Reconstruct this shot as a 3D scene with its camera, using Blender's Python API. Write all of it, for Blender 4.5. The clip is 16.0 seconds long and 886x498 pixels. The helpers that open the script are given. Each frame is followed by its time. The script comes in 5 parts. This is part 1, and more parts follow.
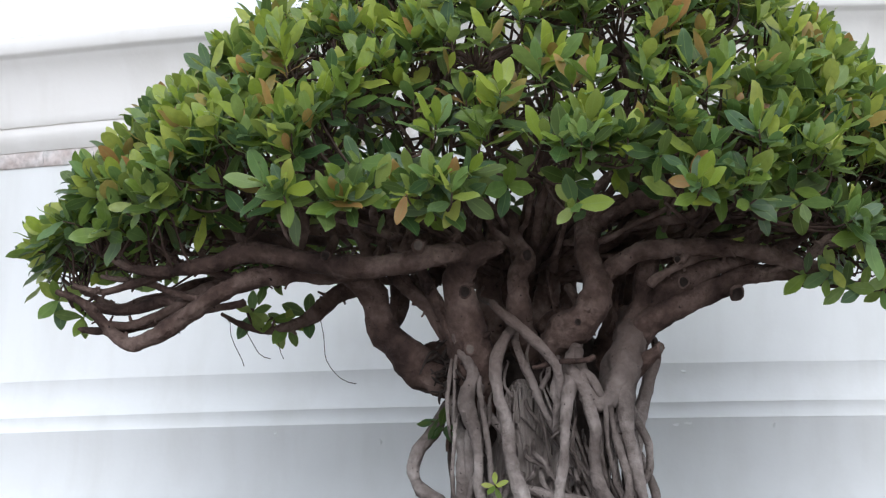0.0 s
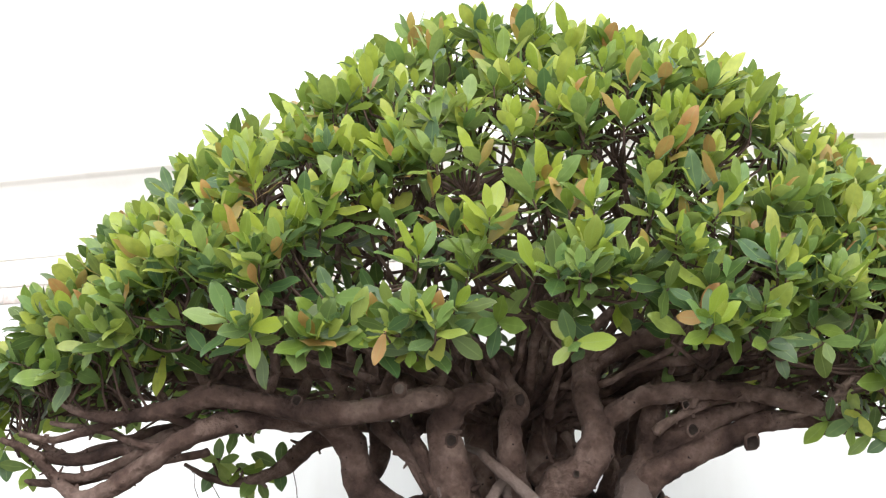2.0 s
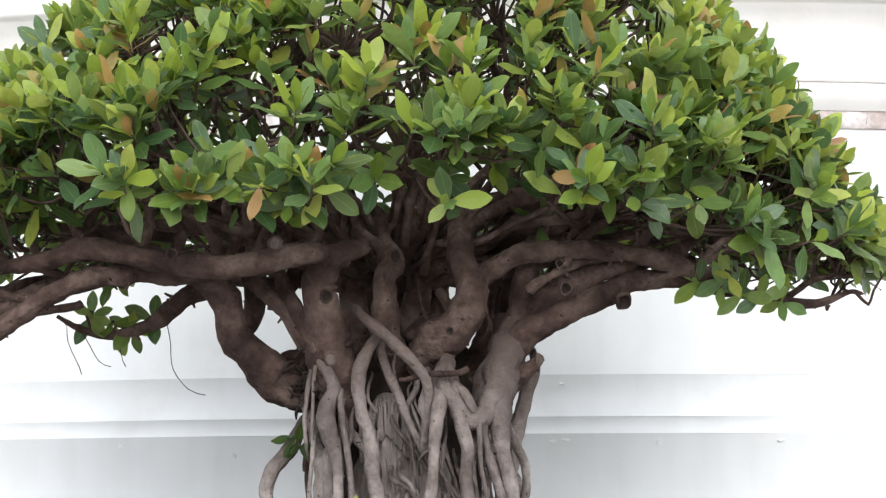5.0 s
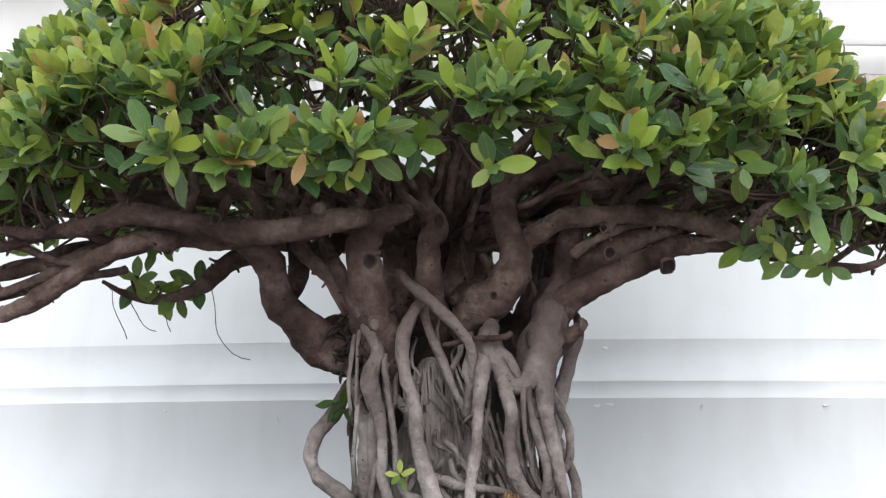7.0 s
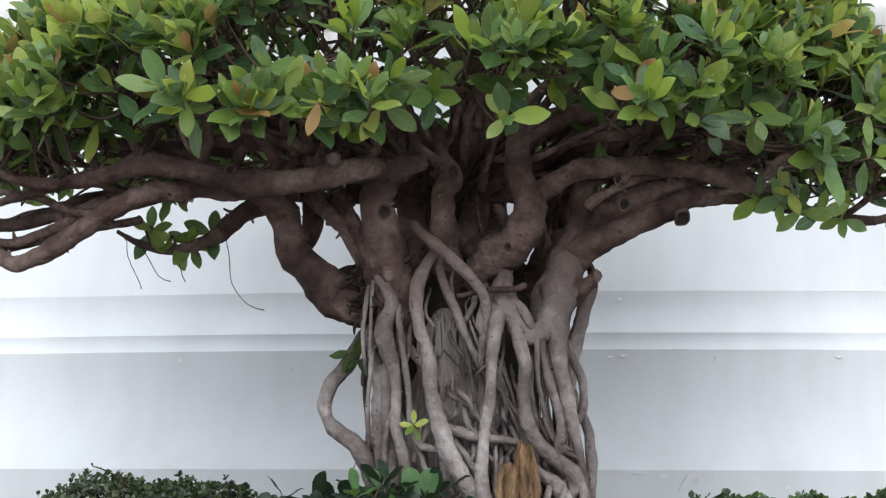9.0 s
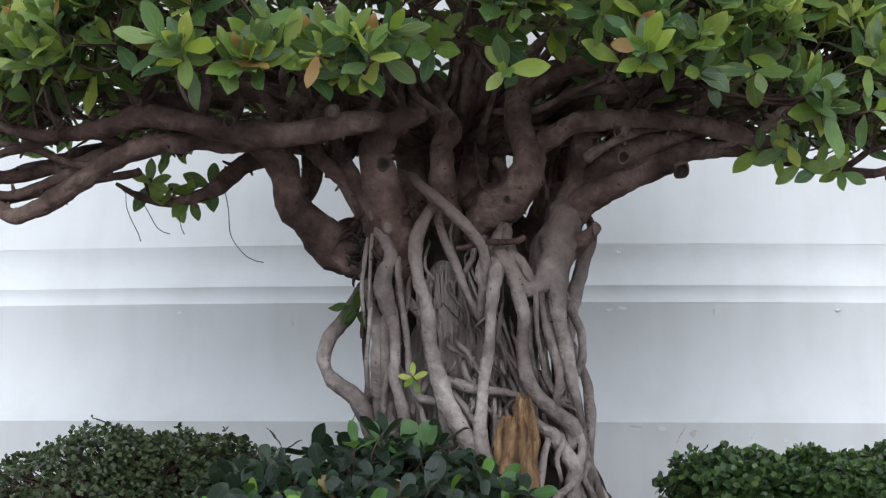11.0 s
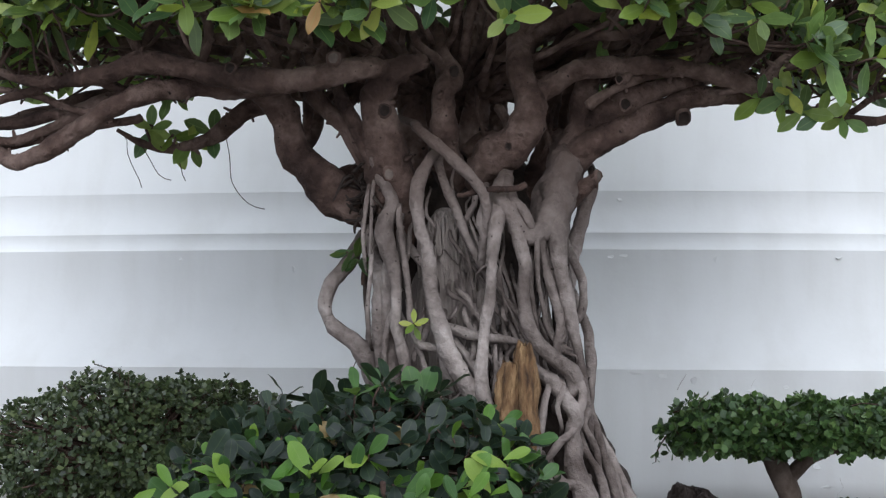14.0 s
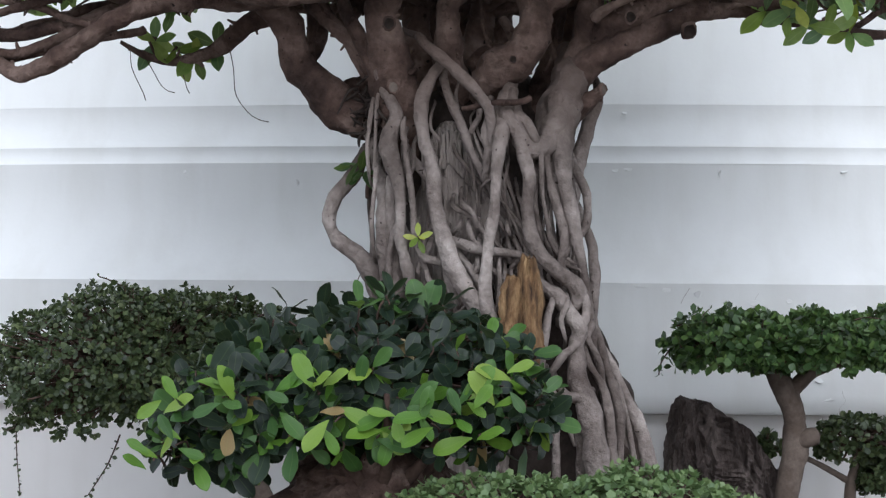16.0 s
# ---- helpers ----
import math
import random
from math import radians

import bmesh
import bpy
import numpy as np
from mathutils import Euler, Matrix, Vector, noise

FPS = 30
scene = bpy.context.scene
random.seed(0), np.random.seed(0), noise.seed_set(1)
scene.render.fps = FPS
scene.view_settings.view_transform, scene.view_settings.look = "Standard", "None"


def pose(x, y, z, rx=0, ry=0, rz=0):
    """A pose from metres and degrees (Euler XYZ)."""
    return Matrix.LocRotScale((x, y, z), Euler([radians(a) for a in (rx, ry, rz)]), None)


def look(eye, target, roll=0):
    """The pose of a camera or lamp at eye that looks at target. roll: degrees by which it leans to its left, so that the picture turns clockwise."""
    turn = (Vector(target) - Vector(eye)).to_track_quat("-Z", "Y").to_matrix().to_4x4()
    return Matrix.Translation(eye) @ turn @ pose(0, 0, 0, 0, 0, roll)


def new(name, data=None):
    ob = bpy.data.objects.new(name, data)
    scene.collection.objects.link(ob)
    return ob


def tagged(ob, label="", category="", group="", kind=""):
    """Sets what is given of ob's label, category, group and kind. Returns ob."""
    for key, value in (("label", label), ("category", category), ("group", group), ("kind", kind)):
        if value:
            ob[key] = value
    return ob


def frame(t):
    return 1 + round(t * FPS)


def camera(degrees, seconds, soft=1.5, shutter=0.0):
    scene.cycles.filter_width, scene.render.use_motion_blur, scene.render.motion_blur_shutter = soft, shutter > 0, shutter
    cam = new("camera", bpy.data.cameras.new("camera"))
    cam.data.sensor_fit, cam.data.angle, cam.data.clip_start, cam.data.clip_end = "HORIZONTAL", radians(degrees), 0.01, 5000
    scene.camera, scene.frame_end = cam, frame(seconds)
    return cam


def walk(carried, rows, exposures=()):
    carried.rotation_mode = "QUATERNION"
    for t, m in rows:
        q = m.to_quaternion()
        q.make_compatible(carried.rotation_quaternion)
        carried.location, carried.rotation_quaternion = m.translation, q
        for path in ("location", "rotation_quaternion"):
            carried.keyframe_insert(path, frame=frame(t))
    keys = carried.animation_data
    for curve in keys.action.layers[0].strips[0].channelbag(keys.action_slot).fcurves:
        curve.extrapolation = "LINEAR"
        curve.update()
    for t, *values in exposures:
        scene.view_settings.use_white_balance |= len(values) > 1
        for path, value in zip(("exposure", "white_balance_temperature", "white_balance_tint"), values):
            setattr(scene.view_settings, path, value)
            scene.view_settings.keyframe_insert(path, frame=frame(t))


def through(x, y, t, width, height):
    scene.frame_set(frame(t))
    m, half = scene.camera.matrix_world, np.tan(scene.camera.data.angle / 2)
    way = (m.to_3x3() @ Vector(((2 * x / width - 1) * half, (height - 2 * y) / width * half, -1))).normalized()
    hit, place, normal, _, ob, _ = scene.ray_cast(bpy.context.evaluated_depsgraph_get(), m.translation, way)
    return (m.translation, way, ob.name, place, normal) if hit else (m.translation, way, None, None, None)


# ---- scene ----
cam = camera(25.0, 16.0, soft=1.25)
PATH = [
    (0, (0.090, -3.615, 1.454), (-0.0883, -1.6470, 1.7643), -0.44),
    (0.5, (0.099, -3.396, 1.484), (-0.0933, -1.4374, 1.8417), -0.39),
    (1, (0.084, -3.295, 1.506), (-0.1008, -1.3437, 1.9038), -0.39),
    (1.5, (0.080, -3.300, 1.500), (-0.0982, -1.3551, 1.9307), -0.42),
    (2, (0.080, -3.300, 1.500), (-0.0907, -1.3595, 1.9533), -0.41),
    (2.5, (0.080, -3.300, 1.500), (0.0140, -1.3532, 1.9536), -0.49),
    (3, (0.080, -3.300, 1.500), (0.0446, -1.3511, 1.9479), -0.55),
    (3.5, (0.080, -3.300, 1.500), (0.0554, -1.3486, 1.9375), -0.52),
    (4, (0.080, -3.300, 1.500), (0.0526, -1.3422, 1.9079), -0.44),
    (4.5, (0.080, -3.300, 1.500), (0.0408, -1.3314, 1.8510), -0.25),
    (5, (0.080, -3.300, 1.500), (0.0301, -1.3251, 1.8119), -0.18),
    (5.2, (0.080, -3.300, 1.500), (0.0281, -1.3233, 1.8000), -0.21),
    (7.5, (0.080, -3.300, 1.500), (-0.0241, -1.3215, 1.7736), 0.01),
    (8, (0.080, -3.300, 1.500), (-0.0296, -1.3207, 1.7650), 0.06),
    (8.5, (0.080, -3.300, 1.500), (-0.0295, -1.3185, 1.7483), 0.21),
    (9, (0.080, -3.300, 1.500), (-0.0283, -1.3161, 1.7285), 0.16),
    (9.5, (0.080, -3.300, 1.500), (-0.0283, -1.3138, 1.7077), 0.24),
    (12, (0.080, -3.300, 1.500), (-0.0271, -1.3099, 1.6669), 0.19),
    (12.5, (0.080, -3.300, 1.500), (-0.0269, -1.3087, 1.6528), 0.23),
    (13, (0.080, -3.300, 1.500), (-0.0291, -1.3080, 1.6410), 0.27),
    (13.5, (0.080, -3.300, 1.500), (-0.0300, -1.3077, 1.6363), 0.28),
    (14, (0.080, -3.300, 1.500), (-0.0287, -1.3071, 1.6284), 0.33),
    (14.5, (0.080, -3.300, 1.500), (-0.0295, -1.3063, 1.6147), 0.33),
    (15, (0.080, -3.300, 1.500), (-0.0321, -1.3052, 1.5905), 0.38),
    (15.5, (0.080, -3.300, 1.500), (-0.0320, -1.3044, 1.5699), 0.34),
    (16, (0.080, -3.300, 1.500), (-0.0325, -1.3036, 1.5418), 0.46),
]

walk(cam, [(t, look(eye, target, roll)) for t, eye, target, roll in PATH],
     exposures=[(0, 0.42, 5850, 10), (0.5, 0.75, 6100, 10), (1.5, 1.3, 6350, 10), (3.5, 1.25, 6350, 10), (4.5, 1.03, 6200, 10), (5, 0.99, 6150, 10), (7.5, 0.7, 5950, 10), (9, 0.61, 5850, 10), (12, 0.39, 5800, 10), (16, 0.44, 5800, 10)])

# ---- sky and soft sun of an overcast day ----
world = bpy.data.worlds.new("overcast")
scene.world = world
world.use_nodes = True
wn, wl = world.node_tree.nodes, world.node_tree.links
sky = wn.new("ShaderNodeTexSky")
sky.sky_type, sky.sun_disc = "NISHITA", False
sky.sun_elevation, sky.sun_rotation = radians(35), radians(171)
sky.air_density, sky.dust_density, sky.ozone_density = 1.0, 4.0, 1.0
calm = wn.new("ShaderNodeHueSaturation")
calm.inputs["Saturation"].default_value = 0.22
wl.new(sky.outputs["Color"], calm.inputs["Color"])
cloud = wn.new("ShaderNodeMix")
cloud.data_type = "RGBA"
cloud.inputs[0].default_value = 0.75
cloud.inputs[7].default_value = (6.42, 6.6, 6.82, 1)
wl.new(calm.outputs["Color"], cloud.inputs[6])
wl.new(cloud.outputs[2], wn["Background"].inputs["Color"])
wn["Background"].inputs["Strength"].default_value = 0.15
sun = new("sun", bpy.data.lights.new("sun", "SUN"))
sun.data.energy, sun.data.angle, sun.data.color = 0.7, radians(60), (1.0, 0.97, 0.93)
sun.matrix_world = look((0.6, -4.0, 2.8), (0, 0, 0))


# ---- materials ----
def material(name):
    m = bpy.data.materials.new(name)
    m.use_nodes = True
    return m, m.node_tree.nodes, m.node_tree.links, m.node_tree.nodes["Principled BSDF"]


def ramp(nodes, stops):
    r = nodes.new("ShaderNodeValToRGB")
    while len(r.color_ramp.elements) < len(stops):
        r.color_ramp.elements.new(0.5)
    for e, (at, c) in zip(r.color_ramp.elements, stops):
        e.position, e.color = at, (*c, 1)
    return r


def noise_tex(nodes, links, scale, detail=4.0, stretch=None, rough=0.55):
    tc = nodes.new("ShaderNodeTexCoord")
    n = nodes.new("ShaderNodeTexNoise")
    n.inputs["Scale"].default_value, n.inputs["Detail"].default_value, n.inputs["Roughness"].default_value = scale, detail, rough
    if stretch:
        mp = nodes.new("ShaderNodeMapping")
        mp.inputs["Scale"].default_value = stretch
        links.new(tc.outputs["Object"], mp.inputs["Vector"])
        links.new(mp.outputs["Vector"], n.inputs["Vector"])
    else:
        links.new(tc.outputs["Object"], n.inputs["Vector"])
    return n


def mix(nodes, links, a, b, fac, kind="MIX"):
    x = nodes.new("ShaderNodeMix")
    x.data_type, x.blend_type = "RGBA", kind
    for socket, value in ((x.inputs[0], fac), (x.inputs[6], a), (x.inputs[7], b)):
        if isinstance(value, (int, float)):
            socket.default_value = value
        elif isinstance(value, tuple):
            socket.default_value = (*value, 1)
        else:
            links.new(value, socket)
    return x.outputs[2]


def bump(nodes, links, bsdf, height, strength, distance):
    b = nodes.new("ShaderNodeBump")
    b.inputs["Strength"].default_value, b.inputs["Distance"].default_value = strength, distance
    links.new(height, b.inputs["Height"])
    links.new(b.outputs["Normal"], bsdf.inputs["Normal"])


def rough_material(name, colours, scale, fine, rough=0.85, strength=0.5, distance=0.004, spots=None, stretch=None, upper=None):
    """Two scales of noise: colours from the large one, specks and relief from the fine one."""
    m, n, l, b = material(name)
    big, small = noise_tex(n, l, scale, 5, stretch), noise_tex(n, l, fine, 6, stretch)
    steps = [(0.3 + 0.4 * i / (len(colours) - 1), c) for i, c in enumerate(colours)]
    r = ramp(n, steps)
    l.new(big.outputs["Fac"], r.inputs["Fac"])
    grain = ramp(n, [(0.3, (0.62, 0.6, 0.58)), (0.65, (1.15, 1.15, 1.15))])
    l.new(small.outputs["Fac"], grain.inputs["Fac"])
    colour = mix(n, l, r.outputs["Color"], grain.outputs["Color"], 0.7, "MULTIPLY")
    if upper:
        # the younger bark further up, in an uneven border
        z = n.new("ShaderNodeSeparateXYZ")
        l.new(n.new("ShaderNodeNewGeometry").outputs["Position"], z.inputs["Vector"])
        uneven = n.new("ShaderNodeMath")
        uneven.operation, uneven.inputs[1].default_value = "MULTIPLY_ADD", 0.2
        l.new(big.outputs["Fac"], uneven.inputs[0])
        l.new(z.outputs["Z"], uneven.inputs[2])
        span = n.new("ShaderNodeMapRange")
        span.inputs["From Min"].default_value, span.inputs["From Max"].default_value = upper[0] + 0.1, upper[1] + 0.1
        l.new(uneven.outputs[0], span.inputs["Value"])
        colour = mix(n, l, colour, upper[2], span.outputs["Result"])
    if spots:
        v = noise_tex(n, l, spots[0], 1, None)
        cut = ramp(n, [(spots[2], (0, 0, 0)), (spots[2] + 0.05, (1, 1, 1))])
        l.new(v.outputs["Fac"], cut.inputs["Fac"])
        colour = mix(n, l, colour, spots[1], cut.outputs["Color"])
    l.new(colour, b.inputs["Base Color"])
    b.inputs["Roughness"].default_value = rough
    b.inputs["Specular IOR Level"].default_value = 0.3
    bump(n, l, b, small.outputs["Fac"], strength, distance)
    return m


def leaf_material(name, colours, rough=0.33, through=0.22, back=(0.2, 0.26, 0.09), single=False, rib_share=0.4, gloss=0.5):
    """Leaf blade: colour by leaf, a paler midrib along the blade, a little light passing through."""
    m, n, l, b = material(name)
    if single:
        rnd = n.new("ShaderNodeObjectInfo").outputs["Random"]
    else:
        rnd = n.new("ShaderNodeNewGeometry").outputs["Random Per Island"]
    r = ramp(n, [(i / max(1, len(colours) - 1), c) for i, c in enumerate(colours)])
    l.new(rnd, r.inputs["Fac"])
    uv = n.new("ShaderNodeUVMap")
    sep = n.new("ShaderNodeSeparateXYZ")
    l.new(uv.outputs["UV"], sep.inputs["Vector"])
    off = n.new("ShaderNodeMath")
    off.operation = "SUBTRACT"
    off.inputs[1].default_value = 0.5
    l.new(sep.outputs["X"], off.inputs[0])
    dist = n.new("ShaderNodeMath")
    dist.operation = "ABSOLUTE"
    l.new(off.outputs[0], dist.inputs[0])
    rib = ramp(n, [(0.0, (1, 1, 1)), (0.045, (0, 0, 0))])
    l.new(dist.outputs[0], rib.inputs["Fac"])
    mott = noise_tex(n, l, 90, 3)
    shade = ramp(n, [(0.3, (0.78, 0.8, 0.75)), (0.7, (1.12, 1.1, 1.05))])
    l.new(mott.outputs["Fac"], shade.inputs["Fac"])
    colour = mix(n, l, r.outputs["Color"], shade.outputs["Color"], 0.8, "MULTIPLY")
    half = n.new("ShaderNodeMath")
    half.operation = "MULTIPLY"
    half.inputs[1].default_value = rib_share
    l.new(rib.outputs["Color"], half.inputs[0])
    colour = mix(n, l, colour, (0.3, 0.4, 0.12), half.outputs[0])
    rim = ramp(n, [(0.44, (0, 0, 0)), (0.49, (1, 1, 1))])
    l.new(dist.outputs[0], rim.inputs["Fac"])
    margin = n.new("ShaderNodeMath")
    margin.operation = "MULTIPLY"
    margin.inputs[1].default_value = rib_share * 0.8
    l.new(rim.outputs["Color"], margin.inputs[0])
    colour = mix(n, l, colour, (0.4, 0.47, 0.14), margin.outputs[0])
    l.new(colour, b.inputs["Base Color"])
    b.inputs["Roughness"].default_value = rough
    b.inputs["Specular IOR Level"].default_value = gloss
    bump(n, l, b, mott.outputs["Fac"], 0.25, 0.001)
    t = n.new("ShaderNodeBsdfTranslucent")
    l.new(mix(n, l, colour, back, 0.35), t.inputs["Color"])
    s = n.new("ShaderNodeMixShader")
    s.inputs[0].default_value = through
    l.new(b.outputs[0], s.inputs[1])
    l.new(t.outputs[0], s.inputs[2])
    l.new(s.outputs[0], n["Material Output"].inputs["Surface"])
    return m


BARK = rough_material("bark", [(0.026, 0.014, 0.011), (0.094, 0.058, 0.046), (0.215, 0.15, 0.124)], 15, 80, 0.9, 1.0, 0.009, (110, (0.016, 0.01, 0.009), 0.73))
ROOT_BARK = rough_material("root_bark", [(0.075, 0.056, 0.048), (0.205, 0.168, 0.15), (0.4, 0.346, 0.316)], 10, 70, 0.88, 1.0, 0.008, (105, (0.045, 0.032, 0.027), 0.73), None, (1.7, 1.9, (0.115, 0.077, 0.063)))
HEARTWOOD = rough_material("bare_trunk_wood", [(0.16, 0.13, 0.113), (0.36, 0.305, 0.275), (0.48, 0.425, 0.39)], 9, 60, 0.9, 1.0, 0.012, None, (1.6, 1.6, 0.3))
TWIG_BARK = rough_material("twig_bark", [(0.05, 0.03, 0.024), (0.125, 0.08, 0.062)], 20, 120, 0.9, 0.4, 0.002)
SHRUB_BARK = rough_material("shrub_bark", [(0.09, 0.065, 0.05), (0.19, 0.15, 0.125)], 14, 90, 0.9, 0.6, 0.004)
SCAR = rough_material("cut_wood", [(0.1, 0.078, 0.065), (0.18, 0.142, 0.12)], 30, 150, 0.85, 0.4, 0.002)
# near-black: gap shade put into the colour; dead fibres and scar hollows share it
DEAD_WOOD_AND_SHADE = rough_material("dead_wood_and_shade", [(0.02, 0.014, 0.011), (0.05, 0.036, 0.03)], 30, 120, 0.95, 0.4, 0.003)
OLD_WOOD = rough_material("weathered_wood", [(0.05, 0.027, 0.015), (0.2, 0.115, 0.055), (0.38, 0.245, 0.125)], 24, 70, 0.85, 1.0, 0.008, None, (2.5, 2.5, 0.7))
ROCK = rough_material("dark_rock", [(0.022, 0.016, 0.013), (0.065, 0.048, 0.042), (0.15, 0.12, 0.108)], 16, 55, 0.75, 1.0, 0.02, None, (1.8, 1.8, 0.55))
SOIL = rough_material("soil", [(0.05, 0.035, 0.025), (0.11, 0.08, 0.06)], 8, 90, 0.95, 1.0, 0.01)
PAVING = rough_material("paving", [(0.34, 0.33, 0.32), (0.45, 0.44, 0.42)], 2, 40, 0.85, 0.3, 0.003)
BED_STONE = rough_material("bed_stone", [(0.36, 0.34, 0.31), (0.46, 0.44, 0.41)], 3, 50, 0.85, 0.4, 0.003)


def wall_paint(name, tint):
    m, n, l, b = material(name)
    big, fine = noise_tex(n, l, 1.7, 6), noise_tex(n, l, 60, 5)
    r = ramp(n, [(0.3, (0.71, 0.71, 0.712)), (0.5, (0.775, 0.775, 0.778)), (0.75, (0.805, 0.805, 0.805))])
    l.new(big.outputs["Fac"], r.inputs["Fac"])
    streak = noise_tex(n, l, 5, 5, (2.2, 2.2, 0.35))
    sr = ramp(n, [(0.35, (0.9, 0.89, 0.87)), (0.55, (1, 1, 1))])
    l.new(streak.outputs["Fac"], sr.inputs["Fac"])
    colour = mix(n, l, r.outputs["Color"], sr.outputs["Color"], 0.5, "MULTIPLY")
    colour = mix(n, l, colour, tint, 1.0, "MULTIPLY")
    l.new(colour, b.inputs["Base Color"])
    b.inputs["Roughness"].default_value = 0.7
    relief = mix(n, l, big.outputs["Fac"], fine.outputs["Fac"], 0.07)
    bump(n, l, b, relief, 0.4, 0.012)
    return m


WALL = wall_paint("white_wall_paint", (1.0, 0.995, 0.97))
WORN_BAND = rough_material("worn_band", [(0.5, 0.4, 0.36), (0.68, 0.62, 0.59), (0.78, 0.77, 0.76)], 11, 60, 0.85, 0.5, 0.004)
CORNICE = wall_paint("cream_cornice_paint", (1.0, 0.95, 0.895))
PLINTH = wall_paint("beige_plinth_paint", (0.95, 0.915, 0.88))
CRACK = rough_material("crack_shadow", [(0.5, 0.47, 0.45), (0.6, 0.57, 0.55)], 20, 90, 0.9, 0.2, 0.002)

GREENS = {
    "old": [(0.11, 0.15, 0.032), (0.065, 0.115, 0.026), (0.06, 0.13, 0.045), (0.1, 0.17, 0.075), (0.14, 0.19, 0.045)],
    "mid": [(0.15, 0.235, 0.036), (0.2, 0.285, 0.042), (0.15, 0.26, 0.08), (0.25, 0.33, 0.085), (0.28, 0.335, 0.06)],
    "new": [(0.28, 0.375, 0.045), (0.38, 0.45, 0.06), (0.45, 0.48, 0.1)],
    "rust": [(0.36, 0.29, 0.07), (0.43, 0.26, 0.08), (0.42, 0.2, 0.08)],
}
KINDS = ("old", "mid", "new", "rust")
FICUS = [leaf_material("ficus_leaf_" + k, GREENS[k], 0.32, through=0.38) for k in KINDS]
FICUS_SINGLE = [leaf_material("ficus_leaf_single_" + k, GREENS[k], 0.32, through=0.38, single=True) for k in KINDS]
BROAD_COLOURS = {
    "old": [(0.01, 0.019, 0.014), (0.017, 0.031, 0.021), (0.028, 0.047, 0.028)],
    "mid": [(0.04, 0.095, 0.025), (0.07, 0.15, 0.03)],
    "new": [(0.07, 0.165, 0.02), (0.12, 0.23, 0.026), (0.21, 0.3, 0.048)],
    "rust": [(0.2, 0.13, 0.06), (0.3, 0.22, 0.1)],
}
BROAD = [leaf_material("broad_leaf_" + k, BROAD_COLOURS[k], 0.34, rib_share=0.12, gloss=0.3) for k in KINDS]
BROAD_SINGLE = [leaf_material("broad_leaf_single_" + k, BROAD_COLOURS[k], 0.34, single=True, rib_share=0.12, gloss=0.3) for k in KINDS]
SMALL_DARK_COLOURS = [(0.022, 0.034, 0.016), (0.042, 0.062, 0.026), (0.07, 0.095, 0.04), (0.115, 0.14, 0.06)]
SMALL_DARK = [leaf_material("small_leaf_dark", SMALL_DARK_COLOURS, 0.4, rib_share=0.1), leaf_material("small_leaf_single_dark", SMALL_DARK_COLOURS, 0.4, single=True, rib_share=0.1)]
SMALL_MID_COLOURS = [(0.02, 0.042, 0.016), (0.042, 0.085, 0.026), (0.075, 0.14, 0.038), (0.12, 0.19, 0.055)]
SMALL_MID = [leaf_material("small_leaf_mid", SMALL_MID_COLOURS, 0.42, rib_share=0.15), leaf_material("small_leaf_single_mid", SMALL_MID_COLOURS, 0.42, single=True, rib_share=0.15)]
SMALL_PALE_COLOURS = [(0.075, 0.13, 0.045), (0.13, 0.2, 0.075), (0.2, 0.27, 0.115)]
SMALL_PALE = [leaf_material("small_leaf_pale", SMALL_PALE_COLOURS, 0.5, rib_share=0.1), leaf_material("small_leaf_single_pale", SMALL_PALE_COLOURS, 0.5, single=True, rib_share=0.1)]


# ---- building helpers ----
def empty(name, at, label, category, group="", kind=""):
    ob = new(name)
    ob.empty_display_size = 0.05
    ob.location = at
    return tagged(ob, label, category, group, kind)


def hang(ob, parent):
    """Makes ob a part of parent without moving it."""
    bpy.context.view_layer.update()
    ob.parent = parent
    ob.matrix_parent_inverse = parent.matrix_world.inverted()
    return ob


def raw_mesh(name, verts, faces, mats, smooth=True, indices=None, uvs=None):
    me = bpy.data.meshes.new(name)
    me.from_pydata(np.asarray(verts).tolist(), [], faces)
    for m in mats:
        me.materials.append(m)
    if smooth:
        me.polygons.foreach_set("use_smooth", [True] * len(me.polygons))
    if indices is not None:
        me.polygons.foreach_set("material_index", indices)
    if uvs is not None:
        me.uv_layers.new(name="UVMap").data.foreach_set("uv", np.asarray(uvs, float).ravel())
    me.update()
    return me


def part(name, me, parent, label="", kind=""):
    ob = new(name, me)
    hang(ob, parent)
    return tagged(ob, label, "", "", kind)


def spline(points, step):
    """Catmull-Rom through rows of x, y, z, radius."""
    p = np.array(points, float)
    p = np.vstack([2 * p[0] - p[1], p, 2 * p[-1] - p[-2]])
    out = []
    for i in range(1, len(p) - 2):
        a, b, c, d = p[i - 1], p[i], p[i + 1], p[i + 2]
        n = max(2, int(np.linalg.norm((c - b)[:3]) / step))
        for t in np.arange(n) / n:
            out.append(0.5 * (2 * b + (c - a) * t + (2 * a - 5 * b + 4 * c - d) * t * t + (3 * b - a - 3 * c + d) * t ** 3))
    out.append(p[-2])
    out = np.array(out)
    out[:, 3] = np.maximum(out[:, 3], 0.0008)
    return out


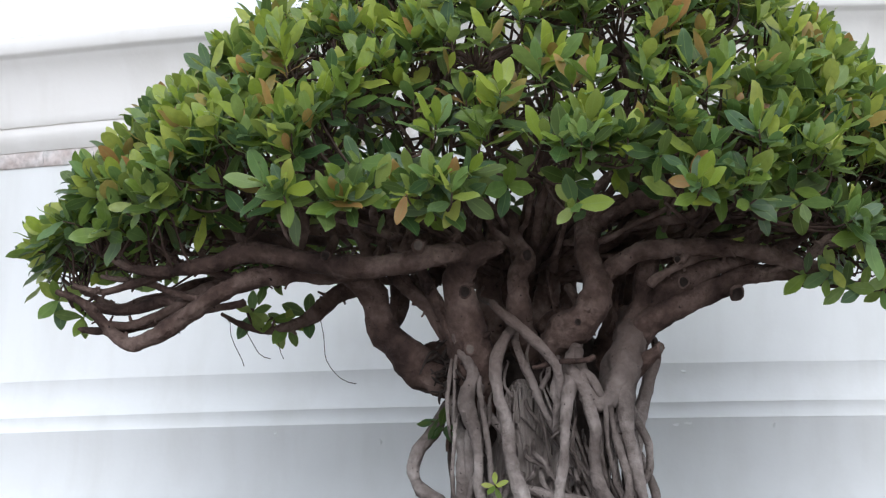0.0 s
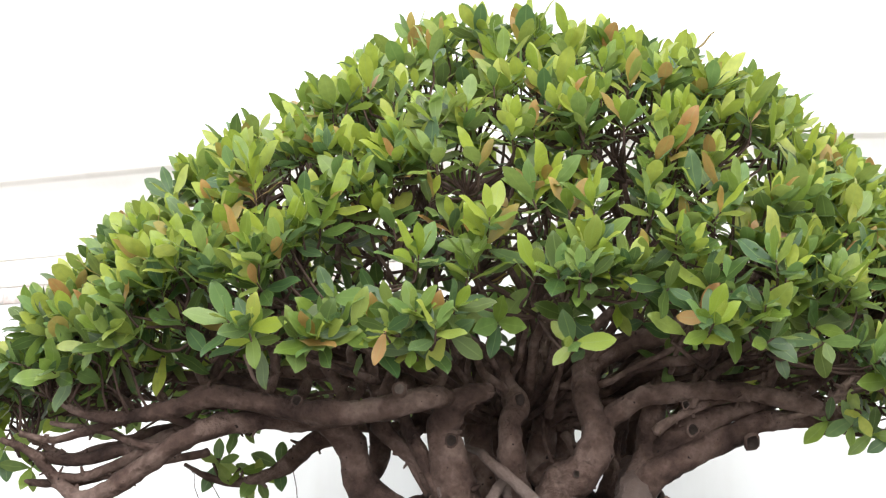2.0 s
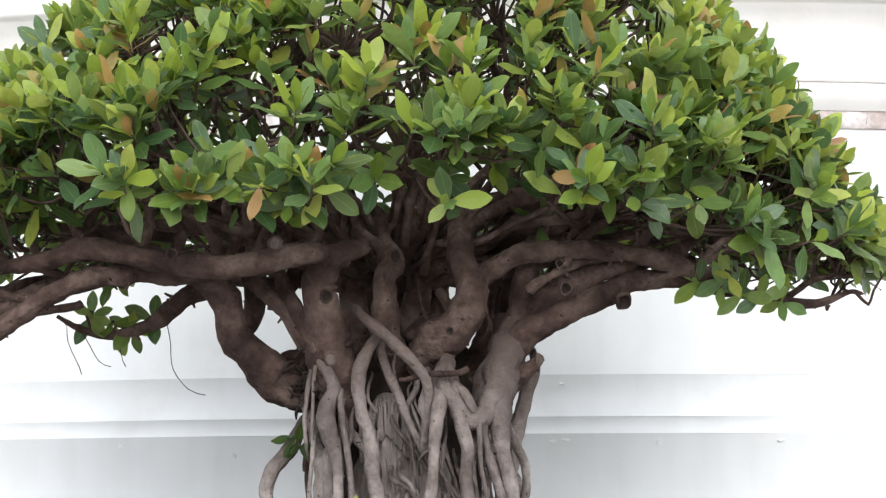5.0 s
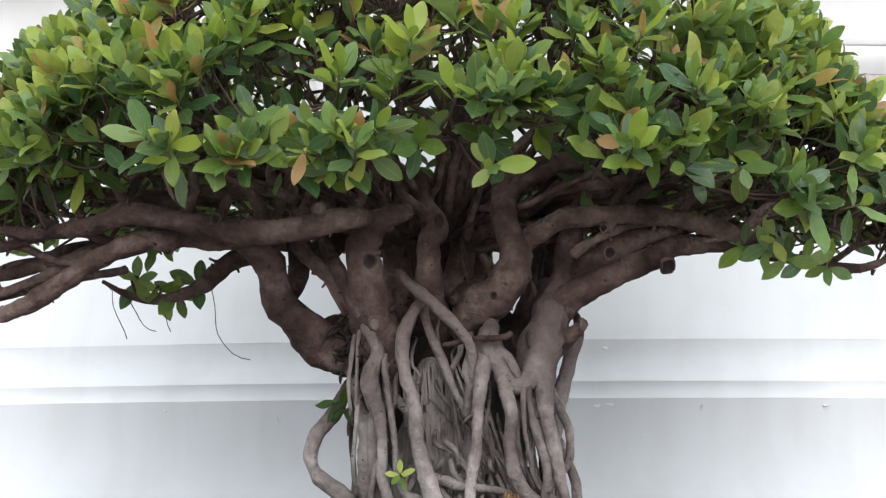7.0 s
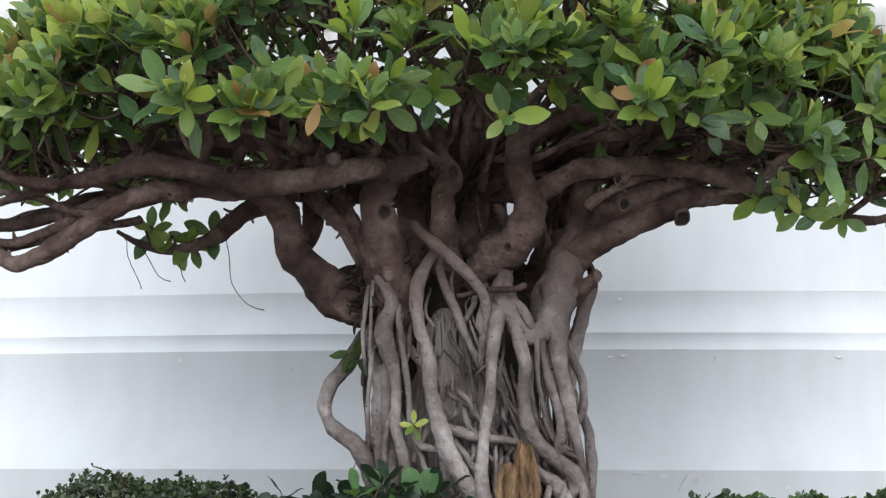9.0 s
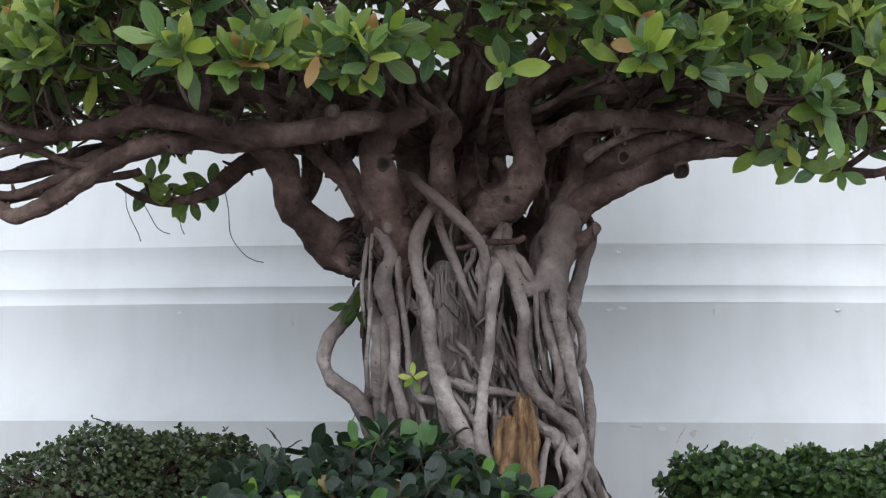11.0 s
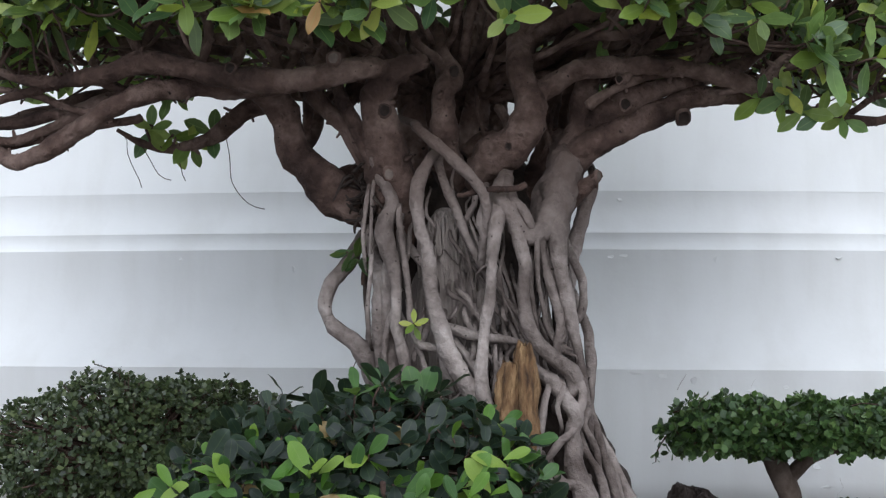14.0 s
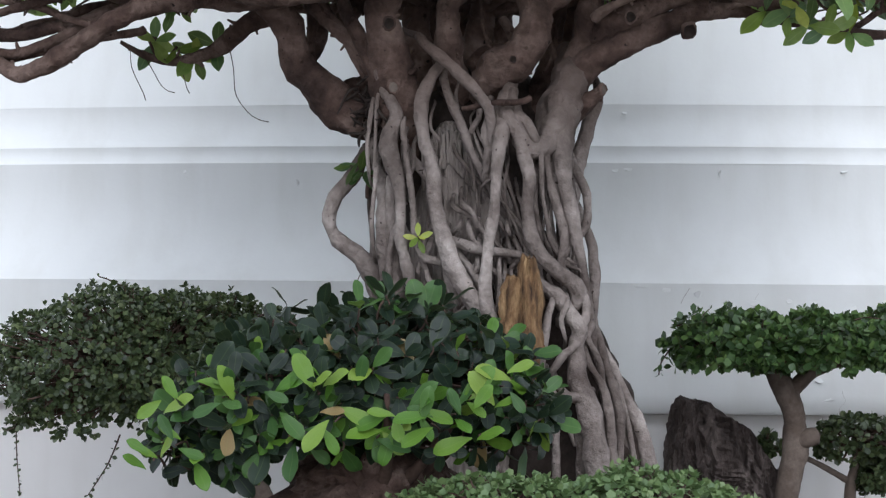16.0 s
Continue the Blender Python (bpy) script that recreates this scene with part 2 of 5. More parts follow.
def tube_data(points, sides=12, step=0.012, lumps=0.1, seed=0, wander=0.0):
    """A round limb along the points, uneven in girth, closed at both ends."""
    s = spline(points, step)
    if wander:
        for i in range(1, len(s) - 1):
            s[i, :3] += wander * np.array(noise.noise_vector(Vector(s[i, :3]) * 14 + Vector((seed, 0, 0))))
    d = np.gradient(s[:, :3], axis=0)
    d /= np.linalg.norm(d, axis=1)[:, None] + 1e-9
    u = np.cross(d[0], (0.31, 0.95, 0.05))
    verts, faces = [], []
    for i, row in enumerate(s):
        u = u - d[i] * (u @ d[i])
        u /= np.linalg.norm(u) + 1e-9
        v = np.cross(d[i], u)
        for k in range(sides):
            a = 2 * math.pi * k / sides
            w = math.cos(a) * u + math.sin(a) * v
            at = row[:3] + w * row[3]
            r = row[3] if not lumps else row[3] * (1 + lumps * (noise.noise(Vector(at) * 28 + Vector((0, 0, seed))) + 0.7 * noise.noise(Vector(at) * 75 + Vector((seed, 0, 0)))))
            verts.append(row[:3] + w * r)
    n = len(s)
    for i in range(n - 1):
        for k in range(sides):
            a, b = i * sides + k, i * sides + (k + 1) % sides
            faces.append((a, b, b + sides, a + sides))
    verts += [s[0, :3] - d[0] * s[0, 3] * 0.4, s[-1, :3] + d[-1] * s[-1, 3] * 0.4]
    for k in range(sides):
        faces.append((n * sides, (k + 1) % sides, k))
        faces.append((n * sides + 1, (n - 1) * sides + k, (n - 1) * sides + (k + 1) % sides))
    return verts, faces


def tube(name, points, mat, parent, sides=12, step=0.012, lumps=0.1, seed=0, label="", wander=0.0):
    v, f = tube_data(points, sides, step, lumps, seed, wander)
    return part(name, raw_mesh(name, v, f, [mat]), parent, label)


def many_tubes(name, rows, mat, parent, sides=5, step=0.02, label=""):
    verts, faces = [], []
    for i, pts in enumerate(rows):
        v, f = tube_data(pts, sides, step, 0.0, i)
        k = len(verts)
        verts += v
        faces += [tuple(j + k for j in q) for q in f]
    return part(name, raw_mesh(name, verts, faces, [mat]), parent, label, "stuff")


def leaf_template(width, fullest=0.58, fold=0.14, droop=0.1, full=0.75):
    """A blade of length 1 along y: folded along the midrib, drooping to a short point."""
    rows = (0.0, 0.1, 0.28, 0.5, 0.7, 0.86, 0.96)
    verts, uvs = [], []
    for t in rows:
        w = 0.5 * width * math.sin(math.pi * min(1, t) ** (math.log(0.5) / math.log(fullest))) ** full if 0 < t < 1 else 0.02
        z = -droop * t * t + 0.03 * math.sin(t * 9)
        verts += [(-w, t, z + fold * w), (0, t, z), (w, t, z + fold * w)]
        uvs += [(0.0, t), (0.5, t), (1.0, t)]
    verts.append((0, 1.0, -droop))
    uvs.append((0.5, 1.0))
    faces = []
    for i in range(len(rows) - 1):
        for k in (0, 1):
            a = 3 * i + k
            faces.append((a, a + 1, a + 4, a + 3))
    e = 3 * (len(rows) - 1)
    faces += [(e, e + 1, e + 3), (e + 1, e + 2, e + 3)]
    return np.array(verts), faces, np.array(uvs)


FICUS_LEAF = leaf_template(0.4)
BROAD_LEAF = leaf_template(0.52, 0.66, 0.2, 0.22, 0.55)
SMALL_LEAF = (np.array([(0, 0, 0), (-0.27, 0.3, 0.03), (-0.31, 0.66, 0.03), (0, 1, -0.06), (0.31, 0.66, 0.03), (0.27, 0.3, 0.03), (0, 0.52, -0.03)], float),
              [(0, 6, 1), (1, 6, 2), (2, 6, 3), (3, 6, 4), (4, 6, 5), (5, 6, 0)],
              np.array([(0.5, 0), (0, 0.3), (0, 0.66), (0.5, 1), (1, 0.66), (1, 0.3), (0.5, 0.52)], float))


def leaf_pose(at, along, up, size, broad=1.0):
    y = np.array(along, float)
    y /= np.linalg.norm(y) + 1e-9
    x = np.cross(y, up)
    x /= np.linalg.norm(x) + 1e-9
    m = np.eye(4)
    m[:3, 0], m[:3, 1], m[:3, 2], m[:3, 3] = x * size * broad, y * size, np.cross(x, y) * size, at
    return m


def leaf_cloud(name, leaves, template, mats, parent, label=""):
    """Many leaves in one mesh. leaves: rows of (matrix, material number)."""
    tv, tf, tu = template
    tv4 = np.c_[tv, np.ones(len(tv))]
    verts = np.concatenate([(tv4 @ m.T)[:, :3] for m, _ in leaves])
    n = len(tv)
    faces = [tuple(j + n * i for j in q) for i in range(len(leaves)) for q in tf]
    idx = [k for _, k in leaves for _ in tf]
    uv = np.tile(np.concatenate([tu[list(q)] for q in tf]), (len(leaves), 1))
    return part(name, raw_mesh(name, verts, faces, mats, True, idx, uv), parent, label, "stuff")


def leaf_parts(name, leaves, template, mats, parent):
    """Leaves as pieces of their own that share one mesh for each age of leaf."""
    tv, tf, tu = template
    uv = np.concatenate([tu[list(q)] for q in tf])
    shapes = [raw_mesh(name + "_blade", tv, tf, [m], True, None, uv) for m in mats]
    inv = parent.matrix_world.inverted()
    for m, k in leaves:
        ob = new(name, shapes[k])
        ob.parent = parent
        ob.matrix_parent_inverse = inv
        ob.matrix_basis = Matrix(m.tolist())


def unit(v):
    v = np.array(v, float)
    return v / (np.linalg.norm(v) + 1e-9)


def sprig(rng, at, axis, count, size, tilt=(18, 78), ages=(0.3, 0.45, 0.22, 0.03), broad=1.0):
    """A rosette of leaves on a twig's tip: young ones upright in the middle, old ones spread below."""
    axis = unit(axis)
    side = unit(np.cross(axis, (0.3, 0.2, 0.9)))
    other = np.cross(axis, side)
    turn = rng.uniform(0, 6.28)
    out = []
    for i in range(count):
        f = i / max(1, count - 1)
        a = turn + i * 2.4 + rng.normal(0, 0.2)
        t = radians(tilt[0] + (tilt[1] - tilt[0]) * f + rng.normal(0, 9))
        radial = math.cos(a) * side + math.sin(a) * other
        along = math.cos(t) * axis + math.sin(t) * radial
        up = math.sin(t) * axis - math.cos(t) * radial + rng.normal(0, 0.18, 3)
        base = np.array(at) - axis * size * 0.35 * f
        young = rng.random() < ages[2] * (2.0 if f < 0.35 else 0.5)
        kind = 2 if young else (1 if rng.random() < ages[1] / (ages[0] + ages[1]) * (1.25 if f < 0.6 else 0.7) else 0)
        if rng.random() < ages[3] * (1.6 if f < 0.4 else 0.5):
            kind = 3
        s = size * rng.uniform(0.72, 1.12) * (0.78 if f < 0.2 else 1.0)
        out.append((leaf_pose(base, along, up, s, broad * rng.uniform(0.9, 1.12)), kind))
    return out


# ---- ground, raised bed and the round white wall ----
def box(name, lo, hi, mat, label, category):
    bm = bmesh.new()
    bmesh.ops.create_cube(bm, size=1)
    for v in bm.verts:
        v.co = [a + (c + 0.5) * (b - a) for a, b, c in zip(lo, hi, v.co)]
    bmesh.ops.bevel(bm, geom=bm.edges[:], offset=0.01, segments=2, affect="EDGES")
    me = bpy.data.meshes.new(name)
    bm.to_mesh(me)
    me.materials.append(mat)
    return tagged(new(name, me), label, category, "", "structure")


def sheet(name, x0, x1, y0, y1, z, cells, mat, lumps, label, category):
    xs, ys = np.linspace(x0, x1, cells[0] + 1), np.linspace(y0, y1, cells[1] + 1)
    verts = [(x, y, z + lumps * noise.noise(Vector((x * 6, y * 6, 0)))) for y in ys for x in xs]
    w = cells[0] + 1
    faces = [(j * w + i, j * w + i + 1, (j + 1) * w + i + 1, (j + 1) * w + i) for j in range(cells[1]) for i in range(cells[0])]
    return tagged(new(name, raw_mesh(name, verts, faces, [mat])), label, category, "", "structure")


sheet("ground", -400, 400, -400, 400, 0.0, (4, 4), PAVING, 0.0, "grey paved ground running out to the horizon", "ground")
box("retaining_wall", (-3.2, -1.15, 0.0), (3.2, -0.95, 1.06), BED_STONE, "plain stone retaining wall of the planting bed", "wall")
sheet("planting_bed", -3.2, 3.2, -0.96, 1.6, 1.05, (128, 52), SOIL, 0.012, "bare brown soil of the raised planting bed", "soil")

WALL_X, WALL_Y, WALL_R = 0.21, 0.7, 6.1


def lathe(name, profile, mat, label, category, thickness=0.2, steps=220, spread=60, lumps=0.0):
    """Part of a round wall: rows of (outward, z) turned about the wall's axis, with a back face."""
    n, verts, faces = len(profile), [], []
    shell = [profile[-1], (-thickness, profile[-1][1]), (-thickness, profile[0][1]), profile[0]]

    def turned(a, d, z):
        return (WALL_X + (WALL_R + d) * math.sin(a), WALL_Y + WALL_R - (WALL_R + d) * math.cos(a), z)

    angles = [radians(-spread + 2 * spread * i / steps) for i in range(steps + 1)]
    for a in angles:
        verts += [turned(a, d + lumps * noise.noise(Vector((a * 30, z * 9, 3.3))), z) for d, z in profile]
    first = len(verts)
    for a in angles:
        verts += [turned(a, d, z) for d, z in shell]
    for i in range(steps):
        faces += [(i * n + k, (i + 1) * n + k, (i + 1) * n + k + 1, i * n + k + 1) for k in range(n - 1)]
    smooth = len(faces)
    for i in range(steps):
        faces += [(first + i * 4 + k, first + (i + 1) * 4 + k, first + (i + 1) * 4 + k + 1, first + i * 4 + k + 1) for k in range(3)]
    me = raw_mesh(name, verts, faces, [mat], False)
    me.polygons.foreach_set("use_smooth", [k < smooth for k in range(len(faces))])
    return tagged(new(name, me), label, category, "", "structure")


def cove(z_top, z_low, d_top, d_low, rows=9, power=2.6):
    """A face that stands upright at its top and sweeps outward towards its foot; rows from foot to top."""
    out = []
    for i in range(rows):
        t = i / (rows - 1)
        out.append((d_low + (d_top - d_low) * (1 - (1 - t) ** power), z_low + (z_top - z_low) * t))
    return out


lathe("plinth", [(0.0, 0.0), (0.0, 1.2575)], PLINTH, "beige painted foot of the round wall", "wall", 0.2)
lathe("wall_base", [(0.036, 1.2604), (0.042, 1.2660)] + [(0.042, 1.3 + 0.05 * i) for i in range(5)] + [(0.042, 1.5179)], WALL,
      "white painted lower band of the round wall, flaking in places", "wall", 0.2, lumps=0.002)
lathe("wall_band", cove(1.7604, 1.5179, -0.045, 0.041, 18, 2.8), WALL, "white painted band sweeping out at its foot", "wall", 0.2, lumps=0.002)
lathe("wall_fillet", cove(1.7958, 1.7604, -0.061, -0.046, 9, 2.4), WALL, "narrow white moulding round the wall", "wall", 0.2, lumps=0.0015)
lathe("wall_moulding", cove(1.8845, 1.7958, -0.097, -0.062, 12, 2.5), WALL, "white hollow moulding round the wall", "wall", 0.2, lumps=0.0015)
lathe("wall_upper", cove(2.418, 1.8845, -0.14, -0.098, 18, 5.0), WALL, "plain white upper face of the round wall", "wall", 0.2, lumps=0.003)
lathe("worn_course", [(-0.137, 2.411), (-0.135, 2.4135), (-0.1355, 2.43), (-0.135, 2.446), (-0.1375, 2.458)], WORN_BAND, "worn pinkish course under the cornice", "cornice", 0.18, lumps=0.005)
lathe("cornice_lower", [(-0.133, 2.449), (-0.129, 2.4565), (-0.123, 2.468), (-0.1185, 2.482), (-0.118, 2.492), (-0.121, 2.503), (-0.124, 2.52)], CORNICE, "cream painted lower cornice moulding", "cornice", 0.18, lumps=0.003)
lathe("cornice_upper", [(-0.119, 2.508), (-0.1165, 2.5125), (-0.116, 2.53), (-0.1155, 2.56), (-0.112, 2.595), (-0.104, 2.63), (-0.092, 2.656), (-0.083, 2.668), (-0.0815, 2.673), (-0.072, 2.677), (-0.069, 2.684), (-0.069, 2.708), (-0.072, 2.716), (-0.08, 2.722)],
      CORNICE, "cream painted upper cornice with a hollow profile", "cornice", 0.18, lumps=0.003)

def wall_place(x, z, d):
    """A place on the wall's face, d metres outward of its reference radius, and the way out."""
    a = math.asin((x - WALL_X) / (WALL_R + d))
    return Vector((x, WALL_Y + WALL_R - (WALL_R + d) * math.cos(a), z)), Vector((math.sin(a), -math.cos(a), 0))


def paint_flake(host, x, z, d, wide, high, seed):
    """A lifted chip of paint: an irregular thin plate, one edge standing off the wall."""
    dice = np.random.default_rng(seed)
    at, out = wall_place(x, z, d)
    side = Vector((-out.y, out.x, 0))
    n = 9
    edge = []
    for k in range(n):
        a = 2 * math.pi * k / n
        r = dice.uniform(0.6, 1.1)
        edge.append(at + side * wide * r * math.cos(a) + Vector((0, 0, high * r * math.sin(a))) + out * (0.0015 + 0.003 * max(0, math.sin(a + seed))))
    verts = [tuple(p) for p in edge] + [tuple(p - out * 0.007) for p in edge]
    faces = [tuple(range(n))] + [(k, k + n, (k + 1) % n + n, (k + 1) % n) for k in range(n)]
    part("paint_flake", raw_mesh("paint_flake", verts, faces, [WALL], False), host)


def crack(host, x, z, d, steps, seed):
    """A hairline crack running down the face."""
    dice = np.random.default_rng(seed)
    pts = []
    for k in range(steps):
        at, out = wall_place(x, z, d)
        pts.append((*at, 0.0009))
        x, z = x + dice.normal(0, 0.006), z - dice.uniform(0.006, 0.014)
    tube("crack", pts, CRACK, host, 5, 0.004, 0.3, seed)


for x, z, host, d, wide, high in ((0.22, 1.866, "wall_moulding", -0.088, 0.006, 0.003), (-0.32, 1.862, "wall_moulding", -0.087, 0.006, 0.003), (0.2, 1.746, "wall_band", -0.045, 0.008, 0.004), (0.225, 1.748, "wall_band", -0.045, 0.009, 0.004),
                                  (0.41, 1.742, "wall_band", -0.045, 0.004, 0.007), (0.66, 1.745, "wall_band", -0.045, 0.01, 0.004), (-0.69, 1.743, "wall_band", -0.045, 0.004, 0.004), (-0.45, 1.72, "wall_band", -0.043, 0.005, 0.008),
                                  (0.25, 1.512, "wall_base", 0.042, 0.02, 0.005), (0.3, 1.506, "wall_base", 0.042, 0.012, 0.006), (0.36, 1.495, "wall_base", 0.042, 0.008, 0.01), (0.47, 1.48, "wall_base", 0.042, 0.012, 0.008),
                                  (0.66, 1.47, "wall_base", 0.042, 0.013, 0.011), (0.6, 1.33, "wall_base", 0.042, 0.011, 0.006), (0.54, 1.485, "wall_base", 0.042, 0.008, 0.006), (0.62, 1.29, "wall_base", 0.042, 0.014, 0.005), (-0.2, 1.95, "wall_upper", -0.124, 0.006, 0.004), (0.5, 2.0, "wall_upper", -0.134, 0.005, 0.006)):
    paint_flake(bpy.data.objects[host], x, z, d, wide, high, int(abs(x) * 1000 + z * 100))
for i, (x, z, host, d, n) in enumerate(((0.345, 1.51, "wall_base", 0.042, 4), (0.48, 1.5, "wall_base", 0.042, 5), (0.645, 1.31, "wall_base", 0.042, 5), (-0.3, 1.94, "wall_upper", -0.118, 5),
                                        (-1.15, 2.447, "worn_course", -0.134, 5), (-1.3, 2.447, "worn_course", -0.134, 4), (0.88, 2.44, "worn_course", -0.134, 3))):
    crack(bpy.data.objects[host], x, z, d, n, 40 + i)

# ---- the old fig tree ----
tree = empty("bonsai_tree", (0.0, 0.0, 1.08), "old trained fig with domed green crown and pale aerial roots", "tree")
bpy.context.view_layer.update()
BOUGHS, LIMB_ROWS = [], []


def limb(points, seed, label=""):
    BOUGHS.append(spline(points, 0.03))
    v, f = tube_data(points, 20, 0.008, 0.27, seed, 0.006)
    dice = np.random.default_rng(seed)
    s = spline(points, 0.01)
    for i in range(len(s) // 3):
        # short spurs and buds on the bark
        row = s[dice.integers(2, len(s) - 1)]
        out = unit(dice.normal(0, 1, 3) + np.array((0, -0.3, 0.3)))
        base = row[:3] + out * row[3] * 0.8
        r = dice.uniform(0.0015, 0.0045)
        sv, sf = tube_data([(*base, r * 1.5), (*(base + out * row[3] * 0.25), r), (*(base + out * (row[3] * 0.3 + dice.uniform(0.002, 0.01)) + dice.normal(0, 0.002, 3)), r * 0.7)], 6, 0.006, 0.1, i)
        f += [tuple(j + len(v) for j in q) for q in sf]
        v += sv
    LIMB_ROWS.append((s[:, :3], part("limb", raw_mesh("limb", v, f, [BARK]), tree, label)))


def aerial_root(points, seed):
    """A root with its upper end, and a high lower end, sunk into the trunk behind it."""
    (x, y, z, r), (u, v, w, q) = points[0], points[-1]
    points = [(x * 0.95 - 0.003, y + 0.07, z + 0.035, r * 0.6)] + points
    if w > 1.3:
        points = points + [(u, v + 0.05, w - 0.025, q * 0.7)]
    tube("aerial_root", points, ROOT_BARK, tree, 12, 0.009, 0.28, seed, "", 0.004)


def rootlet(points, seed):
    tube("hanging_rootlet", points, TWIG_BARK, tree, 5, 0.012, 0.1, seed, "thin dangling brown rootlet", 0.004)


def trunk(points, seed, inner=False):
    v, f = tube_data(points, 40, 0.014, 0.0, seed)
    out = []
    for p in v:
        q = Vector(p)
        w = Vector((q.x * 26, q.y * 26, q.z * 5))
        d = 0.02 * noise.noise(w + Vector((seed, 0, 0))) - 0.012 * abs(noise.noise(w * 2.1)) + 0.008 * noise.noise(Vector((q.x * 70, q.y * 70, q.z * 14)))
        c = Vector((np.interp(q.z, [r[2] for r in sorted(points, key=lambda r: r[2])], [r[0] for r in sorted(points, key=lambda r: r[2])]), -0.01, q.z))
        o = q - c
        o = o.normalized() if o.length > 1e-4 else o
        out.append(q + o * d)
    part("trunk", raw_mesh("trunk", [tuple(p) for p in out], f, [DEAD_WOOD_AND_SHADE if inner else HEARTWOOD]), tree, "inner trunk core coloured near black for the shade between roots" if inner else "pale fluted trunk wood behind the roots")


limb([(-0.204, -0.080, 1.767, 0.0312), (-0.248, -0.100, 1.783, 0.0341), (-0.292, -0.100, 1.815, 0.0310), (-0.329, -0.100, 1.857, 0.0272), (-0.345, -0.110, 1.899, 0.0248), (-0.359, -0.120, 1.934, 0.0255), (-0.394, -0.140, 1.965, 0.0239), (-0.441, -0.160, 1.977, 0.0199)], 1)
limb([(-0.325, -0.060, 1.886, 0.0102), (-0.320, -0.060, 1.928, 0.0094), (-0.327, -0.080, 1.972, 0.0102), (-0.358, -0.100, 2.006, 0.0094)], 2)
limb([(-0.162, -0.100, 1.730, 0.0348), (-0.166, -0.140, 1.782, 0.0367), (-0.176, -0.160, 1.834, 0.0357), (-0.190, -0.170, 1.886, 0.0311), (-0.196, -0.180, 1.939, 0.0242), (-0.179, -0.200, 1.970, 0.0226), (-0.148, -0.210, 1.984, 0.0173), (-0.119, -0.200, 1.995, 0.0113)], 3)
limb([(-0.084, -0.050, 1.818, 0.0275), (-0.091, -0.100, 1.867, 0.0255), (-0.096, -0.120, 1.911, 0.0223), (-0.093, -0.120, 1.956, 0.0208), (-0.080, -0.120, 1.982, 0.0193), (-0.098, -0.100, 2.024, 0.0132), (-0.112, -0.080, 2.073, 0.0117)], 4)
limb([(-0.037, -0.080, 1.815, 0.0311), (-0.016, -0.130, 1.848, 0.0329), (0.026, -0.150, 1.874, 0.0304), (0.047, -0.150, 1.923, 0.0274), (0.036, -0.140, 1.971, 0.0222), (0.029, -0.120, 2.020, 0.0223), (0.048, -0.100, 2.062, 0.0232), (0.099, -0.100, 2.083, 0.0201), (0.153, -0.120, 2.092, 0.0154), (0.207, -0.120, 2.129, 0.0115)], 5)
limb([(0.044, -0.140, 1.935, 0.0191), (0.086, -0.150, 1.971, 0.0167), (0.152, -0.160, 1.990, 0.0174), (0.232, -0.160, 1.993, 0.0151), (0.302, -0.150, 1.989, 0.0137), (0.359, -0.130, 1.979, 0.0152), (0.409, -0.120, 1.964, 0.0130), (0.460, -0.100, 1.956, 0.0092)], 6)
limb([(0.086, -0.060, 1.789, 0.0312), (0.103, -0.090, 1.841, 0.0278), (0.121, -0.100, 1.890, 0.0224), (0.132, -0.100, 1.940, 0.0208), (0.141, -0.100, 1.982, 0.0193), (0.156, -0.060, 2.039, 0.0157), (0.183, -0.020, 2.101, 0.0135)], 7)
limb([(0.077, -0.060, 1.798, 0.0273), (0.109, -0.100, 1.844, 0.0270), (0.153, -0.120, 1.876, 0.0238), (0.198, -0.120, 1.901, 0.0222), (0.248, -0.110, 1.928, 0.0207), (0.307, -0.100, 1.949, 0.0177), (0.372, -0.080, 1.957, 0.0155), (0.431, -0.080, 1.946, 0.0139), (0.489, -0.080, 1.935, 0.0116), (0.552, -0.080, 1.922, 0.0093), (0.614, -0.060, 1.917, 0.0070), (0.670, -0.050, 1.939, 0.0039)], 8)
limb([(0.136, -0.080, 1.886, 0.0194), (0.175, -0.120, 1.927, 0.0238), (0.220, -0.120, 1.954, 0.0192), (0.285, -0.100, 1.973, 0.0162), (0.357, -0.050, 1.999, 0.0125), (0.435, 0.000, 2.048, 0.0095)], 9)
limb([(0.080, -0.100, 1.785, 0.026), (0.107, -0.115, 1.795, 0.022), (0.132, -0.130, 1.803, 0.014), (0.148, -0.140, 1.814, 0.0105), (0.156, -0.145, 1.824, 0.008)], 10)
limb([(-0.178, -0.210, 1.983, 0.0125), (-0.204, -0.240, 1.975, 0.0165), (-0.257, -0.260, 1.964, 0.0189), (-0.335, -0.260, 1.957, 0.0189), (-0.395, -0.250, 1.958, 0.0198), (-0.475, -0.240, 1.977, 0.0166), (-0.554, -0.240, 1.987, 0.0175), (-0.616, -0.230, 1.970, 0.0150), (-0.688, -0.220, 1.959, 0.0117), (-0.763, -0.200, 1.971, 0.0085), (-0.830, -0.180, 2.000, 0.0051)], 11)
limb([(-0.357, -0.160, 1.973, 0.0254), (-0.415, -0.180, 1.959, 0.0236), (-0.472, -0.200, 1.957, 0.0201), (-0.530, -0.210, 1.949, 0.0176), (-0.577, -0.220, 1.933, 0.0167), (-0.631, -0.220, 1.908, 0.0159), (-0.685, -0.200, 1.878, 0.0160), (-0.733, -0.180, 1.847, 0.0144), (-0.781, -0.160, 1.840, 0.0119), (-0.828, -0.140, 1.873, 0.0111), (-0.867, -0.140, 1.915, 0.0086), (-0.922, -0.140, 1.940, 0.0052)], 12)
